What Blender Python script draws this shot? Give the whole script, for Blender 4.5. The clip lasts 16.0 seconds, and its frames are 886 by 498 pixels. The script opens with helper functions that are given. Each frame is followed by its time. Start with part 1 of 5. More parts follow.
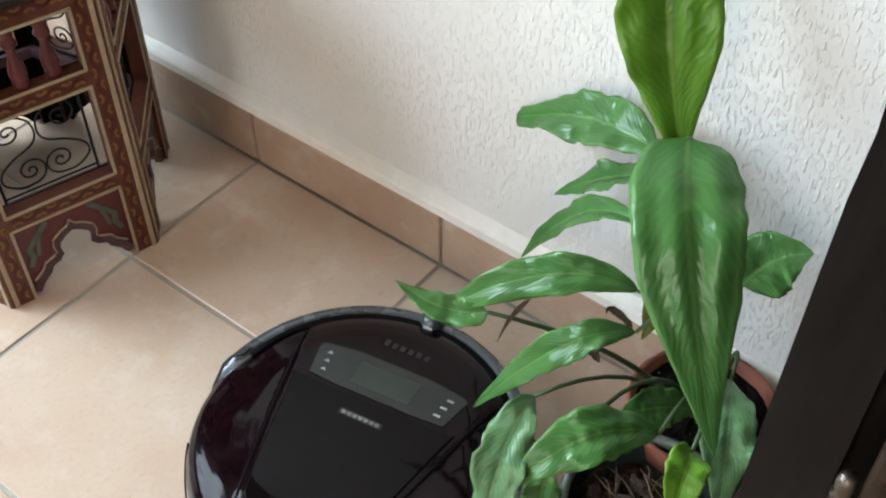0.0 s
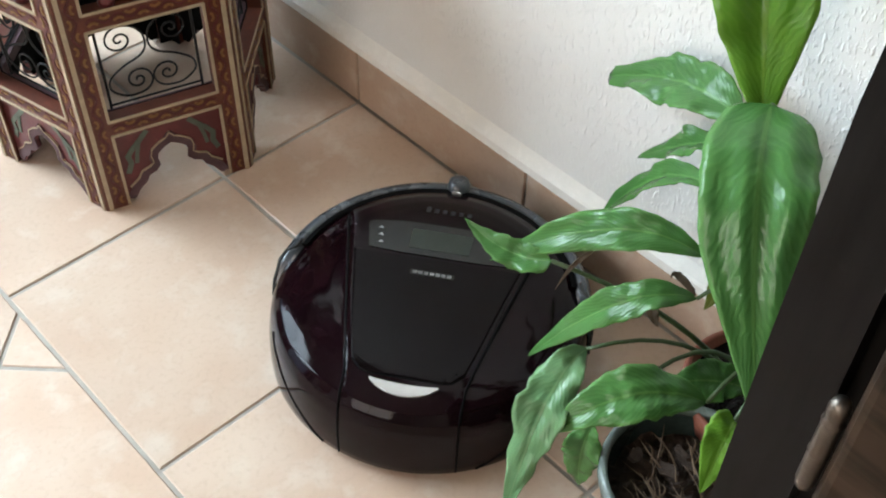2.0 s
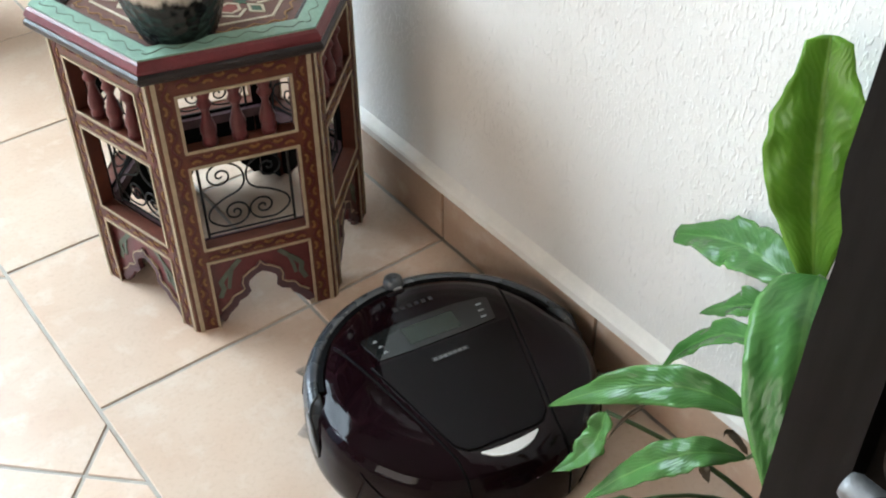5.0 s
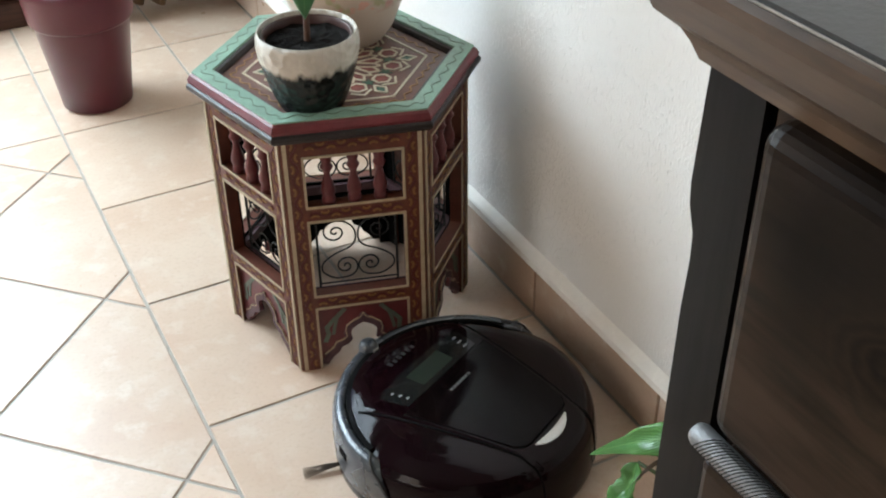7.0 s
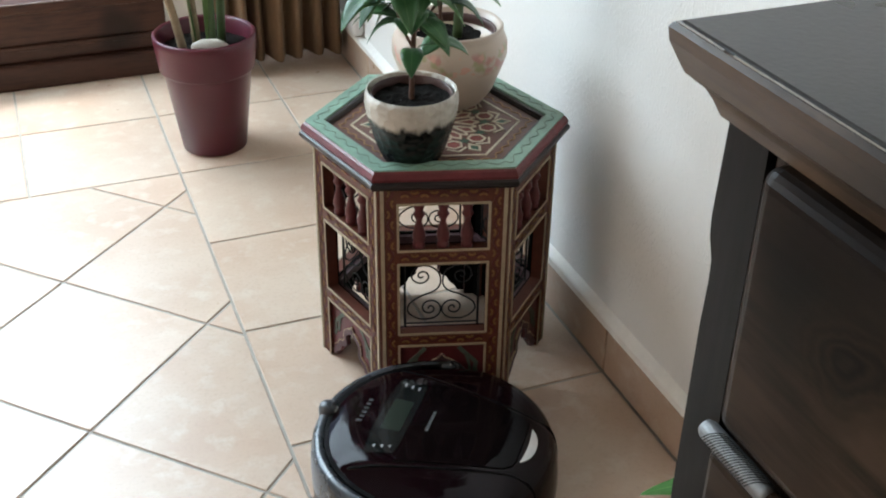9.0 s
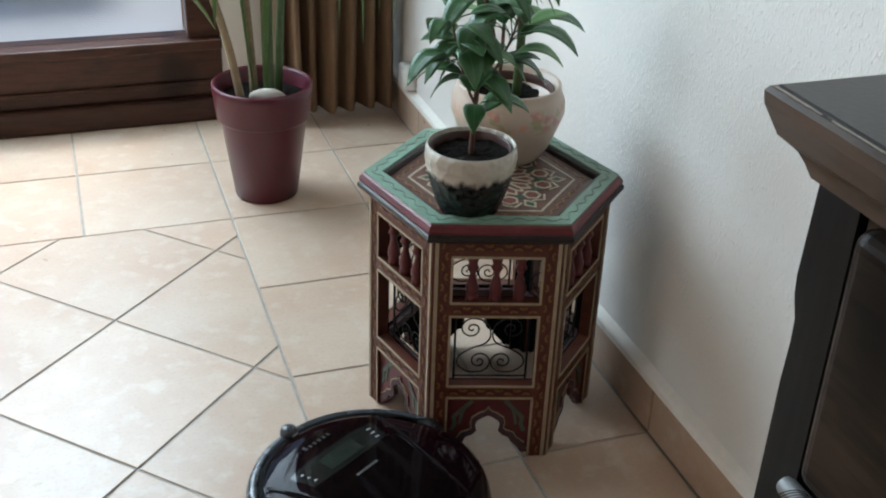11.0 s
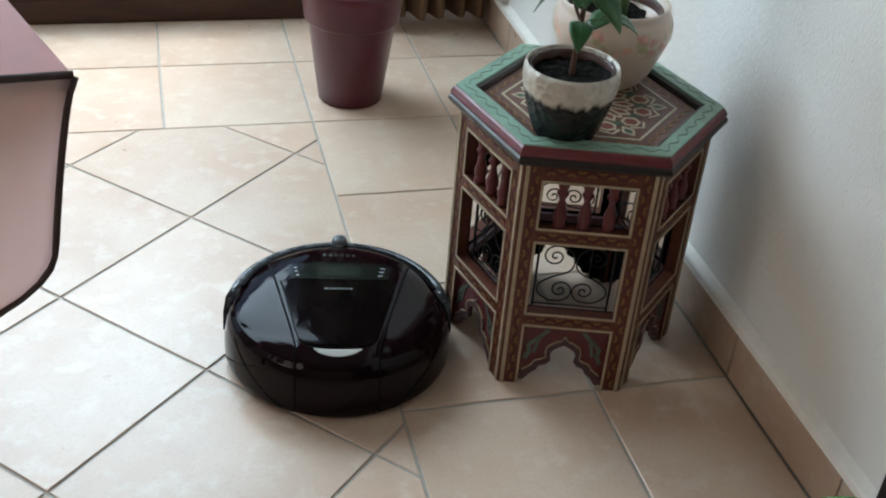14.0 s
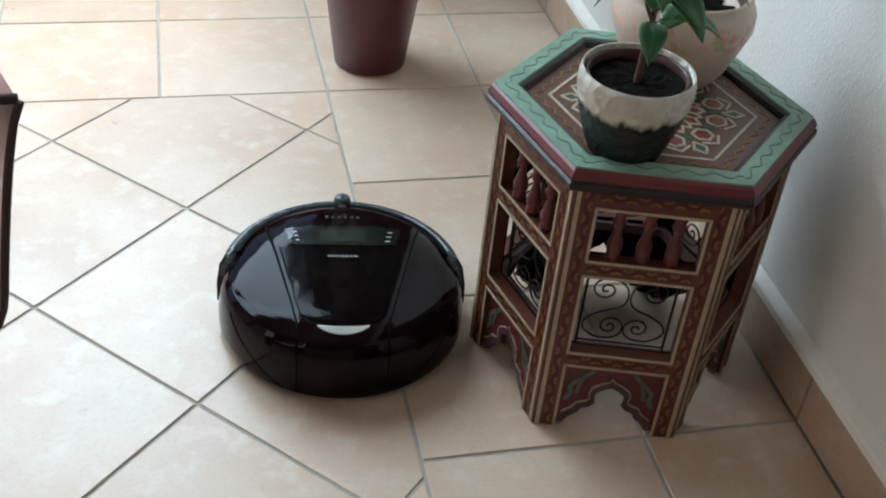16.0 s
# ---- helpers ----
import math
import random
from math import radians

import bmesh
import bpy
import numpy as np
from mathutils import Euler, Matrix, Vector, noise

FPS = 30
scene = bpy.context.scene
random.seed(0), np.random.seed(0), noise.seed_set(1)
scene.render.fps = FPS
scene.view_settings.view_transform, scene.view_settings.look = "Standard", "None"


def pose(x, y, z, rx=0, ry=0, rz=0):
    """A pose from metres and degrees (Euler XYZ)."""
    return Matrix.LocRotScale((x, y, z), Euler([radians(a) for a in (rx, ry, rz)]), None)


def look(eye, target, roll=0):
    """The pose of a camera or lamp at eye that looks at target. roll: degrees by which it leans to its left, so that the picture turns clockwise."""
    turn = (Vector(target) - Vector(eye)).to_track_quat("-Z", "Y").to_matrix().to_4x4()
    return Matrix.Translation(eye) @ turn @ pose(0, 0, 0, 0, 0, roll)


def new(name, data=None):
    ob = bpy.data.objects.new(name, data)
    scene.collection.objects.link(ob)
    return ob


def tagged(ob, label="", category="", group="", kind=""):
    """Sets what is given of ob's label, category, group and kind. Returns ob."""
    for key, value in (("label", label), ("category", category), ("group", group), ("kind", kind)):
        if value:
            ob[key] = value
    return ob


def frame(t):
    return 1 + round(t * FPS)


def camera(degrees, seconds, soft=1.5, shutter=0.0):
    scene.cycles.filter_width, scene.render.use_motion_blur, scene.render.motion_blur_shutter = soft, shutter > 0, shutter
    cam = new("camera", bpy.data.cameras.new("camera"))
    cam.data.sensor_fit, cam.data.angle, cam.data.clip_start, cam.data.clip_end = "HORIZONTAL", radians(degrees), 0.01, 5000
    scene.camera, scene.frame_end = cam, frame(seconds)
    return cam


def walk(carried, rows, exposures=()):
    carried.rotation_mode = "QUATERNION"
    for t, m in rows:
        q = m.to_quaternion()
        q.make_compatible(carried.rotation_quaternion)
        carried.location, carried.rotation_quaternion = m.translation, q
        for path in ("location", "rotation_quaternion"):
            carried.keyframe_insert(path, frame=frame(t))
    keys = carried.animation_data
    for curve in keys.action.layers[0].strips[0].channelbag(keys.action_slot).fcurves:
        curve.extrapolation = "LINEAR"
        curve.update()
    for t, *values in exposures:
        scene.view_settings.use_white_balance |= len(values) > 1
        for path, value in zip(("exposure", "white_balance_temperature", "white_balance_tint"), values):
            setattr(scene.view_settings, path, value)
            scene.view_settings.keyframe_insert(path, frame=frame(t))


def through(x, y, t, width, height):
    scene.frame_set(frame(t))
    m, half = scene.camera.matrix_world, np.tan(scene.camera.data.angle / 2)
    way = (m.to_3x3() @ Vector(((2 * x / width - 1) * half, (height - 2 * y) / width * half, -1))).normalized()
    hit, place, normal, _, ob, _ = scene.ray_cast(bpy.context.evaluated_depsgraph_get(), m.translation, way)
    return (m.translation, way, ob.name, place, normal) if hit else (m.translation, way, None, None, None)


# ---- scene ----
cam = camera(43.3, 16.0, soft=2.0)
PATH = [
    (0, (-0.706, -0.862, 0.981), (0.388, -0.018, -0.465), 0.1),
    (0.5, (-0.709, -0.874, 0.974), (0.356, 0.027, -0.459), 0.5),
    (1, (-0.706, -0.882, 0.966), (0.323, 0.075, -0.457), 1.3),
    (1.5, (-0.709, -0.897, 0.963), (0.28, 0.081, -0.474), 2.1),
    (2, (-0.71, -0.913, 0.96), (0.241, 0.064, -0.504), 1.5),
    (2.5, (-0.704, -0.918, 0.957), (0.217, 0.073, -0.515), 0.4),
    (3, (-0.699, -0.914, 0.959), (0.203, 0.09, -0.516), 0.4),
    (3.5, (-0.702, -0.911, 0.957), (0.201, 0.097, -0.515), 0.8),
    (4, (-0.698, -0.907, 0.975), (0.199, 0.124, -0.485), 0.8),
    (4.5, (-0.67, -0.906, 1.012), (0.215, 0.199, -0.401), 0.3),
    (5, (-0.696, -0.951, 1.014), (0.207, 0.258, -0.299), -0.6),
    (5.2, (-0.674, -0.991, 1.039), (0.185, 0.272, -0.252), -2.1),
    (7.3, (-0.736, -1.147, 1.071), (-0.004, 0.327, -0.066), -0.3),
    (7.5, (-0.76, -1.172, 1.08), (-0.025, 0.314, -0.039), 0.4),
    (8, (-0.741, -1.209, 1.098), (-0.057, 0.322, 0.009), 0.3),
    (8.5, (-0.746, -1.226, 1.1), (-0.096, 0.324, 0.015), 0.5),
    (9, (-0.751, -1.228, 1.098), (-0.122, 0.357, 0.052), 0.8),
    (11.3, (-0.79, -1.234, 1.102), (-0.213, 0.425, 0.146), 2.8),
    (11.5, (-0.786, -1.232, 1.095), (-0.23, 0.414, 0.103), 3.4),
    (12, (-0.786, -1.229, 1.078), (-0.277, 0.387, 0.014), 4.3),
    (12.5, (-0.784, -1.219, 1.077), (-0.306, 0.384, -0.02), 4.4),
    (13, (-0.796, -1.213, 1.074), (-0.317, 0.377, -0.04), 4.4),
    (13.5, (-0.799, -1.204, 1.077), (-0.322, 0.387, -0.037), 4.4),
    (14, (-0.8, -1.174, 1.082), (-0.333, 0.43, -0.018), 4.8),
    (14.5, (-0.786, -1.113, 1.08), (-0.326, 0.497, -0.015), 4.8),
    (15, (-0.769, -1.036, 1.075), (-0.313, 0.558, -0.043), 4.8),
    (15.5, (-0.76, -0.977, 1.067), (-0.32, 0.58, -0.109), 5.0),
    (16, (-0.751, -0.902, 1.06), (-0.326, 0.621, -0.164), 5.8),
]
EXPOSURES = [(0.0, 1.03, 6500, 9), (1.5, 1.13, 6450, 9), (4.0, 1.10, 6440, 9), (5.2, 1.03, 6440, 9), (7.3, 0.74, 6530, 9), (9.2, 0.44, 6400, 8.5), (11.3, 0.05, 6260, 7), (16.0, 0.01, 6230, 6.5)]
walk(cam, [(t, look(eye, target, roll)) for t, eye, target, roll in PATH], EXPOSURES)

# ---- world and light ----
world = bpy.data.worlds.new("sky")
scene.world = world
world.use_nodes = True
wn = world.node_tree.nodes
sky = wn.new("ShaderNodeTexSky")
sky.sky_type = "NISHITA"
sky.sun_disc = False
sky.sun_elevation, sky.sun_rotation = radians(65), radians(26)
world.node_tree.links.new(sky.outputs[0], wn["Background"].inputs[0])
wn["Background"].inputs[1].default_value = 0.15


def area_lamp(name, at, target, sx, sy, watts, colour):
    data = bpy.data.lights.new(name, "AREA")
    data.shape, data.size, data.size_y, data.energy, data.color = "RECTANGLE", sx, sy, watts, colour
    ob = new(name, data)
    ob.matrix_basis = look(at, target)
    return ob


sun_data = bpy.data.lights.new("sun", "SUN")
sun_data.energy, sun_data.angle, sun_data.color = 1.25, radians(20), (0.95, 0.98, 1.0)
new("sun", sun_data).matrix_basis = look((1.2, 2.5, 6.0), (0, 0, 0))
# skylight of the garden window and of the window behind on the west side
area_lamp("garden_window_light", (-1.48, 1.60, 1.48), (-1.25, 0.0, 0.55), 1.9, 1.25, 57, (0.72, 0.88, 1.0))
area_lamp("west_window_light", (-3.12, -0.9, 1.55), (-0.5, -0.6, 0.5), 1.5, 1.3, 13, (1.0, 0.86, 0.72))


# ---- materials ----
def nodes_of(name, rough=0.5, metal=0.0, spec=0.5, coat=0.0):
    m = bpy.data.materials.new(name)
    m.use_nodes = True
    b = m.node_tree.nodes["Principled BSDF"]
    b.inputs["Roughness"].default_value = rough
    b.inputs["Metallic"].default_value = metal
    b.inputs["Specular IOR Level"].default_value = spec
    b.inputs["Coat Weight"].default_value = coat
    b.inputs["Coat Roughness"].default_value = 0.04
    return m, m.node_tree.nodes, m.node_tree.links, b


def noise_node(n, l, scale, detail=4.0, stretch=(1, 1, 1), coords="Object", rough=0.55):
    tc, mp, t = n.new("ShaderNodeTexCoord"), n.new("ShaderNodeMapping"), n.new("ShaderNodeTexNoise")
    mp.inputs["Scale"].default_value = stretch
    t.inputs["Scale"].default_value, t.inputs["Detail"].default_value, t.inputs["Roughness"].default_value = scale, detail, rough
    l.new(tc.outputs[coords], mp.inputs[0])
    l.new(mp.outputs[0], t.inputs["Vector"])
    return t


def mix_colour(n, l, fac, a, b):
    m = n.new("ShaderNodeMix")
    m.data_type = "RGBA"
    for socket, v in ((m.inputs[0], fac), (m.inputs[6], a), (m.inputs[7], b)):
        if isinstance(v, (int, float)):
            socket.default_value = v
        elif isinstance(v, tuple):
            socket.default_value = (*v, 1) if len(v) == 3 else v
        else:
            l.new(v, socket)
    return m.outputs[2]


def ramp(n, l, src, lo, hi):
    r = n.new("ShaderNodeMapRange")
    r.inputs["From Min"].default_value, r.inputs["From Max"].default_value = lo, hi
    l.new(src, r.inputs[0])
    return r.outputs[0]


def bump(n, l, b, src, strength, distance):
    k = n.new("ShaderNodeBump")
    k.inputs["Strength"].default_value, k.inputs["Distance"].default_value = strength, distance
    l.new(src, k.inputs["Height"])
    l.new(k.outputs[0], b.inputs["Normal"])
    return k


def plain(name, c, rough=0.5, metal=0.0, vary=0.25, scale=18.0, fine=220.0, bumpy=0.15, depth=0.001, coat=0.0, stretch=(1, 1, 1), spec=0.5):
    """Base colour with stains at one scale and grain at another."""
    m, n, l, b = nodes_of(name, rough, metal, spec, coat)
    big, small = noise_node(n, l, scale, 5, stretch), noise_node(n, l, fine, 3, stretch)
    dark = tuple(v * (1 - vary) for v in c)
    light = tuple(min(1.0, v * (1 + vary * 0.6)) for v in c)
    one = mix_colour(n, l, ramp(n, l, big.outputs["Fac"], 0.3, 0.7), dark, light)
    two = mix_colour(n, l, ramp(n, l, small.outputs["Fac"], 0.35, 0.75), one, tuple(v * (1 - vary * 0.5) for v in c))
    l.new(two, b.inputs["Base Color"])
    rr = n.new("ShaderNodeMapRange")
    rr.inputs["To Min"].default_value, rr.inputs["To Max"].default_value = max(0.02, rough - 0.07), min(1.0, rough + 0.1)
    l.new(big.outputs["Fac"], rr.inputs[0])
    l.new(rr.outputs[0], b.inputs["Roughness"])
    if bumpy:
        bump(n, l, b, small.outputs["Fac"], bumpy, depth)
    return m


def tile_material(name, c1, c2, c3):
    """Glazed stoneware: sandy clouds, paler veins, each tile a little different."""
    m, n, l, b = nodes_of(name, 0.3, 0, 0.45)
    info = n.new("ShaderNodeObjectInfo")
    tc, add = n.new("ShaderNodeTexCoord"), n.new("ShaderNodeVectorMath")
    scl = n.new("ShaderNodeVectorMath")
    scl.operation = "SCALE"
    scl.inputs[0].default_value = (37.0, 19.0, 11.0)
    l.new(info.outputs["Random"], scl.inputs["Scale"])
    l.new(tc.outputs["Object"], add.inputs[0])
    l.new(scl.outputs[0], add.inputs[1])
    tex = []
    for s, d in ((7.0, 6.0), (26.0, 6.0), (160.0, 3.0)):
        t = n.new("ShaderNodeTexNoise")
        t.inputs["Scale"].default_value, t.inputs["Detail"].default_value = s, d
        l.new(add.outputs[0], t.inputs["Vector"])
        tex.append(t.outputs["Fac"])
    one = mix_colour(n, l, ramp(n, l, tex[0], 0.35, 0.65), c1, c2)
    two = mix_colour(n, l, ramp(n, l, tex[1], 0.52, 0.74), one, c3)
    half = n.new("ShaderNodeMath")
    half.operation = "MULTIPLY"
    half.inputs[1].default_value = 0.35
    l.new(ramp(n, l, tex[2], 0.5, 0.8), half.inputs[0])
    three = mix_colour(n, l, half.outputs[0], two, tuple(v * 0.8 for v in c1))
    hsv = n.new("ShaderNodeHueSaturation")
    vr = n.new("ShaderNodeMapRange")
    vr.inputs["To Min"].default_value, vr.inputs["To Max"].default_value = 0.93, 1.05
    l.new(info.outputs["Random"], vr.inputs[0])
    l.new(vr.outputs[0], hsv.inputs["Value"])
    l.new(three, hsv.inputs["Color"])
    l.new(hsv.outputs[0], b.inputs["Base Color"])
    rr = n.new("ShaderNodeMapRange")
    rr.inputs["To Min"].default_value, rr.inputs["To Max"].default_value = 0.22, 0.42
    l.new(tex[1], rr.inputs[0])
    l.new(rr.outputs[0], b.inputs["Roughness"])
    bump(n, l, b, tex[1], 0.12, 0.002)
    return m


def plaster_material():
    """White roughcast with short vertical trowel strokes."""
    m, n, l, b = nodes_of("white_roughcast", 0.85)
    strokes = noise_node(n, l, 290.0, 2.0, (1.0, 1.0, 0.38))
    grain = noise_node(n, l, 260.0, 3.0)
    cloud = noise_node(n, l, 2.5, 4.0)
    r1 = ramp(n, l, strokes.outputs["Fac"], 0.52, 0.68)
    mixh = n.new("ShaderNodeMath")
    mixh.operation = "MULTIPLY_ADD"
    mixh.inputs[1].default_value = 0.15
    l.new(grain.outputs["Fac"], mixh.inputs[0])
    l.new(r1, mixh.inputs[2])
    bump(n, l, b, mixh.outputs[0], 0.75, 0.0012)
    l.new(mix_colour(n, l, cloud.outputs["Fac"], (0.765, 0.735, 0.685), (0.82, 0.795, 0.755)), b.inputs["Base Color"])
    return m


def wood_material(name, c1, c2, rough=0.4, along="Y", scale=9.0, spec=0.3, knots_at=()):
    m, n, l, b = nodes_of(name, rough, 0, spec)
    st = {"X": (0.12, 1, 1), "Y": (1, 0.12, 1), "Z": (1, 1, 0.12)}[along]
    g, f = noise_node(n, l, scale, 6, st), noise_node(n, l, scale * 14, 4, st)
    knots = noise_node(n, l, 5.0, 1.0)
    one = mix_colour(n, l, ramp(n, l, g.outputs["Fac"], 0.3, 0.7), c1, c2)
    two = mix_colour(n, l, ramp(n, l, f.outputs["Fac"], 0.45, 0.75), one, tuple(v * 0.6 for v in c1))
    three = mix_colour(n, l, ramp(n, l, knots.outputs["Fac"], 0.62, 0.72), two, tuple(v * 0.4 for v in c1))
    for y, z, size in knots_at:
        # a dark oval knot with a few rings, drawn out along the grain
        tc, sub, scl, lng = n.new("ShaderNodeTexCoord"), n.new("ShaderNodeVectorMath"), n.new("ShaderNodeVectorMath"), n.new("ShaderNodeVectorMath")
        sub.operation, scl.operation, lng.operation = "SUBTRACT", "MULTIPLY", "LENGTH"
        sub.inputs[1].default_value, scl.inputs[1].default_value = (0, y, z), (0, 0.75 / size, 1.0 / size)
        l.new(tc.outputs["Object"], sub.inputs[0])
        l.new(sub.outputs[0], scl.inputs[0])
        l.new(scl.outputs[0], lng.inputs[0])
        warp = noise_node(n, l, 24.0, 3, (1, 0.6, 1))
        wob, rings = n.new("ShaderNodeMath"), n.new("ShaderNodeMath")
        wob.operation, wob.inputs[1].default_value = "MULTIPLY_ADD", 2.4
        l.new(warp.outputs["Fac"], wob.inputs[0])
        l.new(lng.outputs["Value"], wob.inputs[2])
        rings.operation = "PINGPONG"
        rings.inputs[1].default_value = 0.16
        l.new(wob.outputs[0], rings.inputs[0])
        ringed = mix_colour(n, l, ramp(n, l, rings.outputs[0], 0.02, 0.15), tuple(v * 0.35 for v in c1), tuple(v * 0.16 for v in c2))
        three = mix_colour(n, l, ramp(n, l, wob.outputs[0], 2.5, 1.4), three, ringed)
    l.new(three, b.inputs["Base Color"])
    bump(n, l, b, f.outputs["Fac"], 0.15, 0.0008)
    return m


def leaf_material(name, c1, c2, c3, rough=0.27):
    """Leaf with paler veins that run out from the midrib and a light edge, laid out on the leaf's own UV map."""
    m, n, l, b = nodes_of(name, rough, 0.0, 0.38)
    uv, sep = n.new("ShaderNodeUVMap"), n.new("ShaderNodeSeparateXYZ")
    uv.uv_map = "leaf"
    l.new(uv.outputs[0], sep.inputs[0])

    def calc(op, a, bb=None):
        k = n.new("ShaderNodeMath")
        k.operation = op
        for i, v in enumerate((a, bb)):
            if v is None:
                continue
            if isinstance(v, (int, float)):
                k.inputs[i].default_value = v
            else:
                l.new(v, k.inputs[i])
        return k.outputs[0]
    off = calc("ABSOLUTE", calc("SUBTRACT", sep.outputs[0], 0.5))
    wob = noise_node(n, l, 45.0, 2)
    along = calc("ADD", calc("SUBTRACT", sep.outputs[1], calc("MULTIPLY", off, 0.55)), calc("MULTIPLY", wob.outputs["Fac"], 0.15))
    wave = calc("SINE", calc("MULTIPLY", along, 120.0))
    vein = ramp(n, l, wave, 0.2, 1.0)
    mid = ramp(n, l, off, 0.035, 0.012)
    edge = ramp(n, l, off, 0.40, 0.5)
    cloud = noise_node(n, l, 28.0, 4)
    one = mix_colour(n, l, ramp(n, l, cloud.outputs["Fac"], 0.3, 0.7), c1, c2)
    two = mix_colour(n, l, calc("MULTIPLY", vein, 0.10), one, c3)
    three = mix_colour(n, l, calc("MULTIPLY", edge, 0.35), two, c3)
    four = mix_colour(n, l, calc("MULTIPLY", mid, 0.4), three, c3)
    l.new(four, b.inputs["Base Color"])
    bump(n, l, b, calc("ADD", wave, calc("MULTIPLY", mid, 3.0)), 0.16, 0.0006)
    return m


def glaze_material():
    """Hammered white glaze over a dark green dip with an uneven line."""
    m, n, l, b = nodes_of("two_tone_glaze", 0.26, spec=0.35)
    tc, sep = n.new("ShaderNodeTexCoord"), n.new("ShaderNodeSeparateXYZ")
    l.new(tc.outputs["Object"], sep.inputs[0])
    wob = noise_node(n, l, 75.0, 4, (1, 1, 0.25))
    add = n.new("ShaderNodeMath")
    add.operation = "MULTIPLY_ADD"
    add.inputs[1].default_value = 0.030
    l.new(wob.outputs["Fac"], add.inputs[0])
    l.new(sep.outputs[2], add.inputs[2])
    fac = ramp(n, l, add.outputs[0], 0.076, 0.085)
    shade = noise_node(n, l, 35.0, 4)
    white = mix_colour(n, l, shade.outputs["Fac"], (0.36, 0.305, 0.245), (0.66, 0.61, 0.53))
    dark = mix_colour(n, l, shade.outputs["Fac"], (0.0015, 0.0025, 0.0025), (0.006, 0.009, 0.0085))
    l.new(mix_colour(n, l, fac, dark, white), b.inputs["Base Color"])
    vor = n.new("ShaderNodeTexVoronoi")
    vor.inputs["Scale"].default_value = 88.0
    l.new(tc.outputs["Object"], vor.inputs["Vector"])
    bump(n, l, b, vor.outputs["Distance"], 0.8, 0.004)
    return m


def rose_material():
    """Cream ceramic with a loose painted band of pink flowers and pale leaves."""
    m, n, l, b = nodes_of("painted_cream_ceramic", 0.35)
    tc, sep = n.new("ShaderNodeTexCoord"), n.new("ShaderNodeSeparateXYZ")
    l.new(tc.outputs["Object"], sep.inputs[0])
    base = noise_node(n, l, 12.0, 4)
    cream = mix_colour(n, l, base.outputs["Fac"], (0.49, 0.375, 0.29), (0.59, 0.475, 0.39))
    up = ramp(n, l, sep.outputs[2], 0.060, 0.072)
    down = ramp(n, l, sep.outputs[2], 0.104, 0.096)
    band = n.new("ShaderNodeMath")
    band.operation = "MULTIPLY"
    l.new(up, band.inputs[0])
    l.new(down, band.inputs[1])
    out = cream
    for scale, lo, hi, colour in ((34.0, 0.50, 0.58, (0.38, 0.34, 0.19)), (30.0, 0.55, 0.62, (0.50, 0.25, 0.21)), (48.0, 0.60, 0.66, (0.62, 0.34, 0.26))):
        t = noise_node(n, l, scale, 2)
        k = n.new("ShaderNodeMath")
        k.operation = "MULTIPLY"
        l.new(ramp(n, l, t.outputs["Fac"], lo, hi), k.inputs[0])
        l.new(band.outputs[0], k.inputs[1])
        out = mix_colour(n, l, k.outputs[0], out, colour)
    l.new(out, b.inputs["Base Color"])
    return m


def cloth_material(name, c, through):
    """Thin woven cloth, part of the light shines through it."""
    m = plain(name, c, 0.85, vary=0.12, scale=14, fine=700, bumpy=0.35, depth=0.0006)
    n, l = m.node_tree.nodes, m.node_tree.links
    t, mix = n.new("ShaderNodeBsdfTranslucent"), n.new("ShaderNodeMixShader")
    t.inputs["Color"].default_value = (*c, 1)
    mix.inputs[0].default_value = through
    l.new(n["Principled BSDF"].outputs[0], mix.inputs[1])
    l.new(t.outputs[0], mix.inputs[2])
    l.new(mix.outputs[0], n["Material Output"].inputs[0])
    return m


def glass_material():
    m, n, l, b = nodes_of("window_glass", 0.02)
    b.inputs["Transmission Weight"].default_value = 1.0
    b.inputs["IOR"].default_value = 1.02
    return m


FLOOR_TILE = tile_material("beige_stoneware", (0.54, 0.380, 0.275), (0.60, 0.462, 0.353), (0.625, 0.512, 0.408))
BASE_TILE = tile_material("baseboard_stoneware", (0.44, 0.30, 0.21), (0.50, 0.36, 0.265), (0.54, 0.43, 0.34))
GROUT = plain("grey_grout", (0.41, 0.375, 0.325), 0.9, vary=0.25, scale=30, fine=400, bumpy=0.4)
PLASTER = plaster_material()
CEILING = plain("ceiling_paint", (0.22, 0.195, 0.165), 0.9, vary=0.06)
ROOM_PAINT = plain("warm_beige_wall_paint", (0.40, 0.34, 0.28), 0.85, vary=0.08, scale=3)
LEDGE = plain("cream_filler", (0.86, 0.82, 0.75), 0.7, vary=0.08, scale=40, bumpy=0.3)
DARK_WOOD = wood_material("dark_stained_wood", (0.0060, 0.0040, 0.0030), (0.075, 0.0440, 0.0265), 0.30, scale=6.0, spec=0.09, knots_at=((-0.934, 0.806, 0.026), (-1.030, 0.748, 0.018), (-0.985, 0.520, 0.024)))
POST_WOOD = wood_material("black_stained_wood", (0.0045, 0.0038, 0.0036), (0.009, 0.0076, 0.0070), 0.40, "Z", spec=0.12)
TOP_WOOD = wood_material("worn_brown_edge", (0.055, 0.034, 0.022), (0.12, 0.075, 0.046), 0.36)
WORN = plain("worn_bare_edge", (0.30, 0.26, 0.22), 0.6, vary=0.4, scale=60)
TOP_LACQUER = plain("dark_lacquered_top", (0.022, 0.019, 0.018), 0.28, vary=0.3, scale=6)
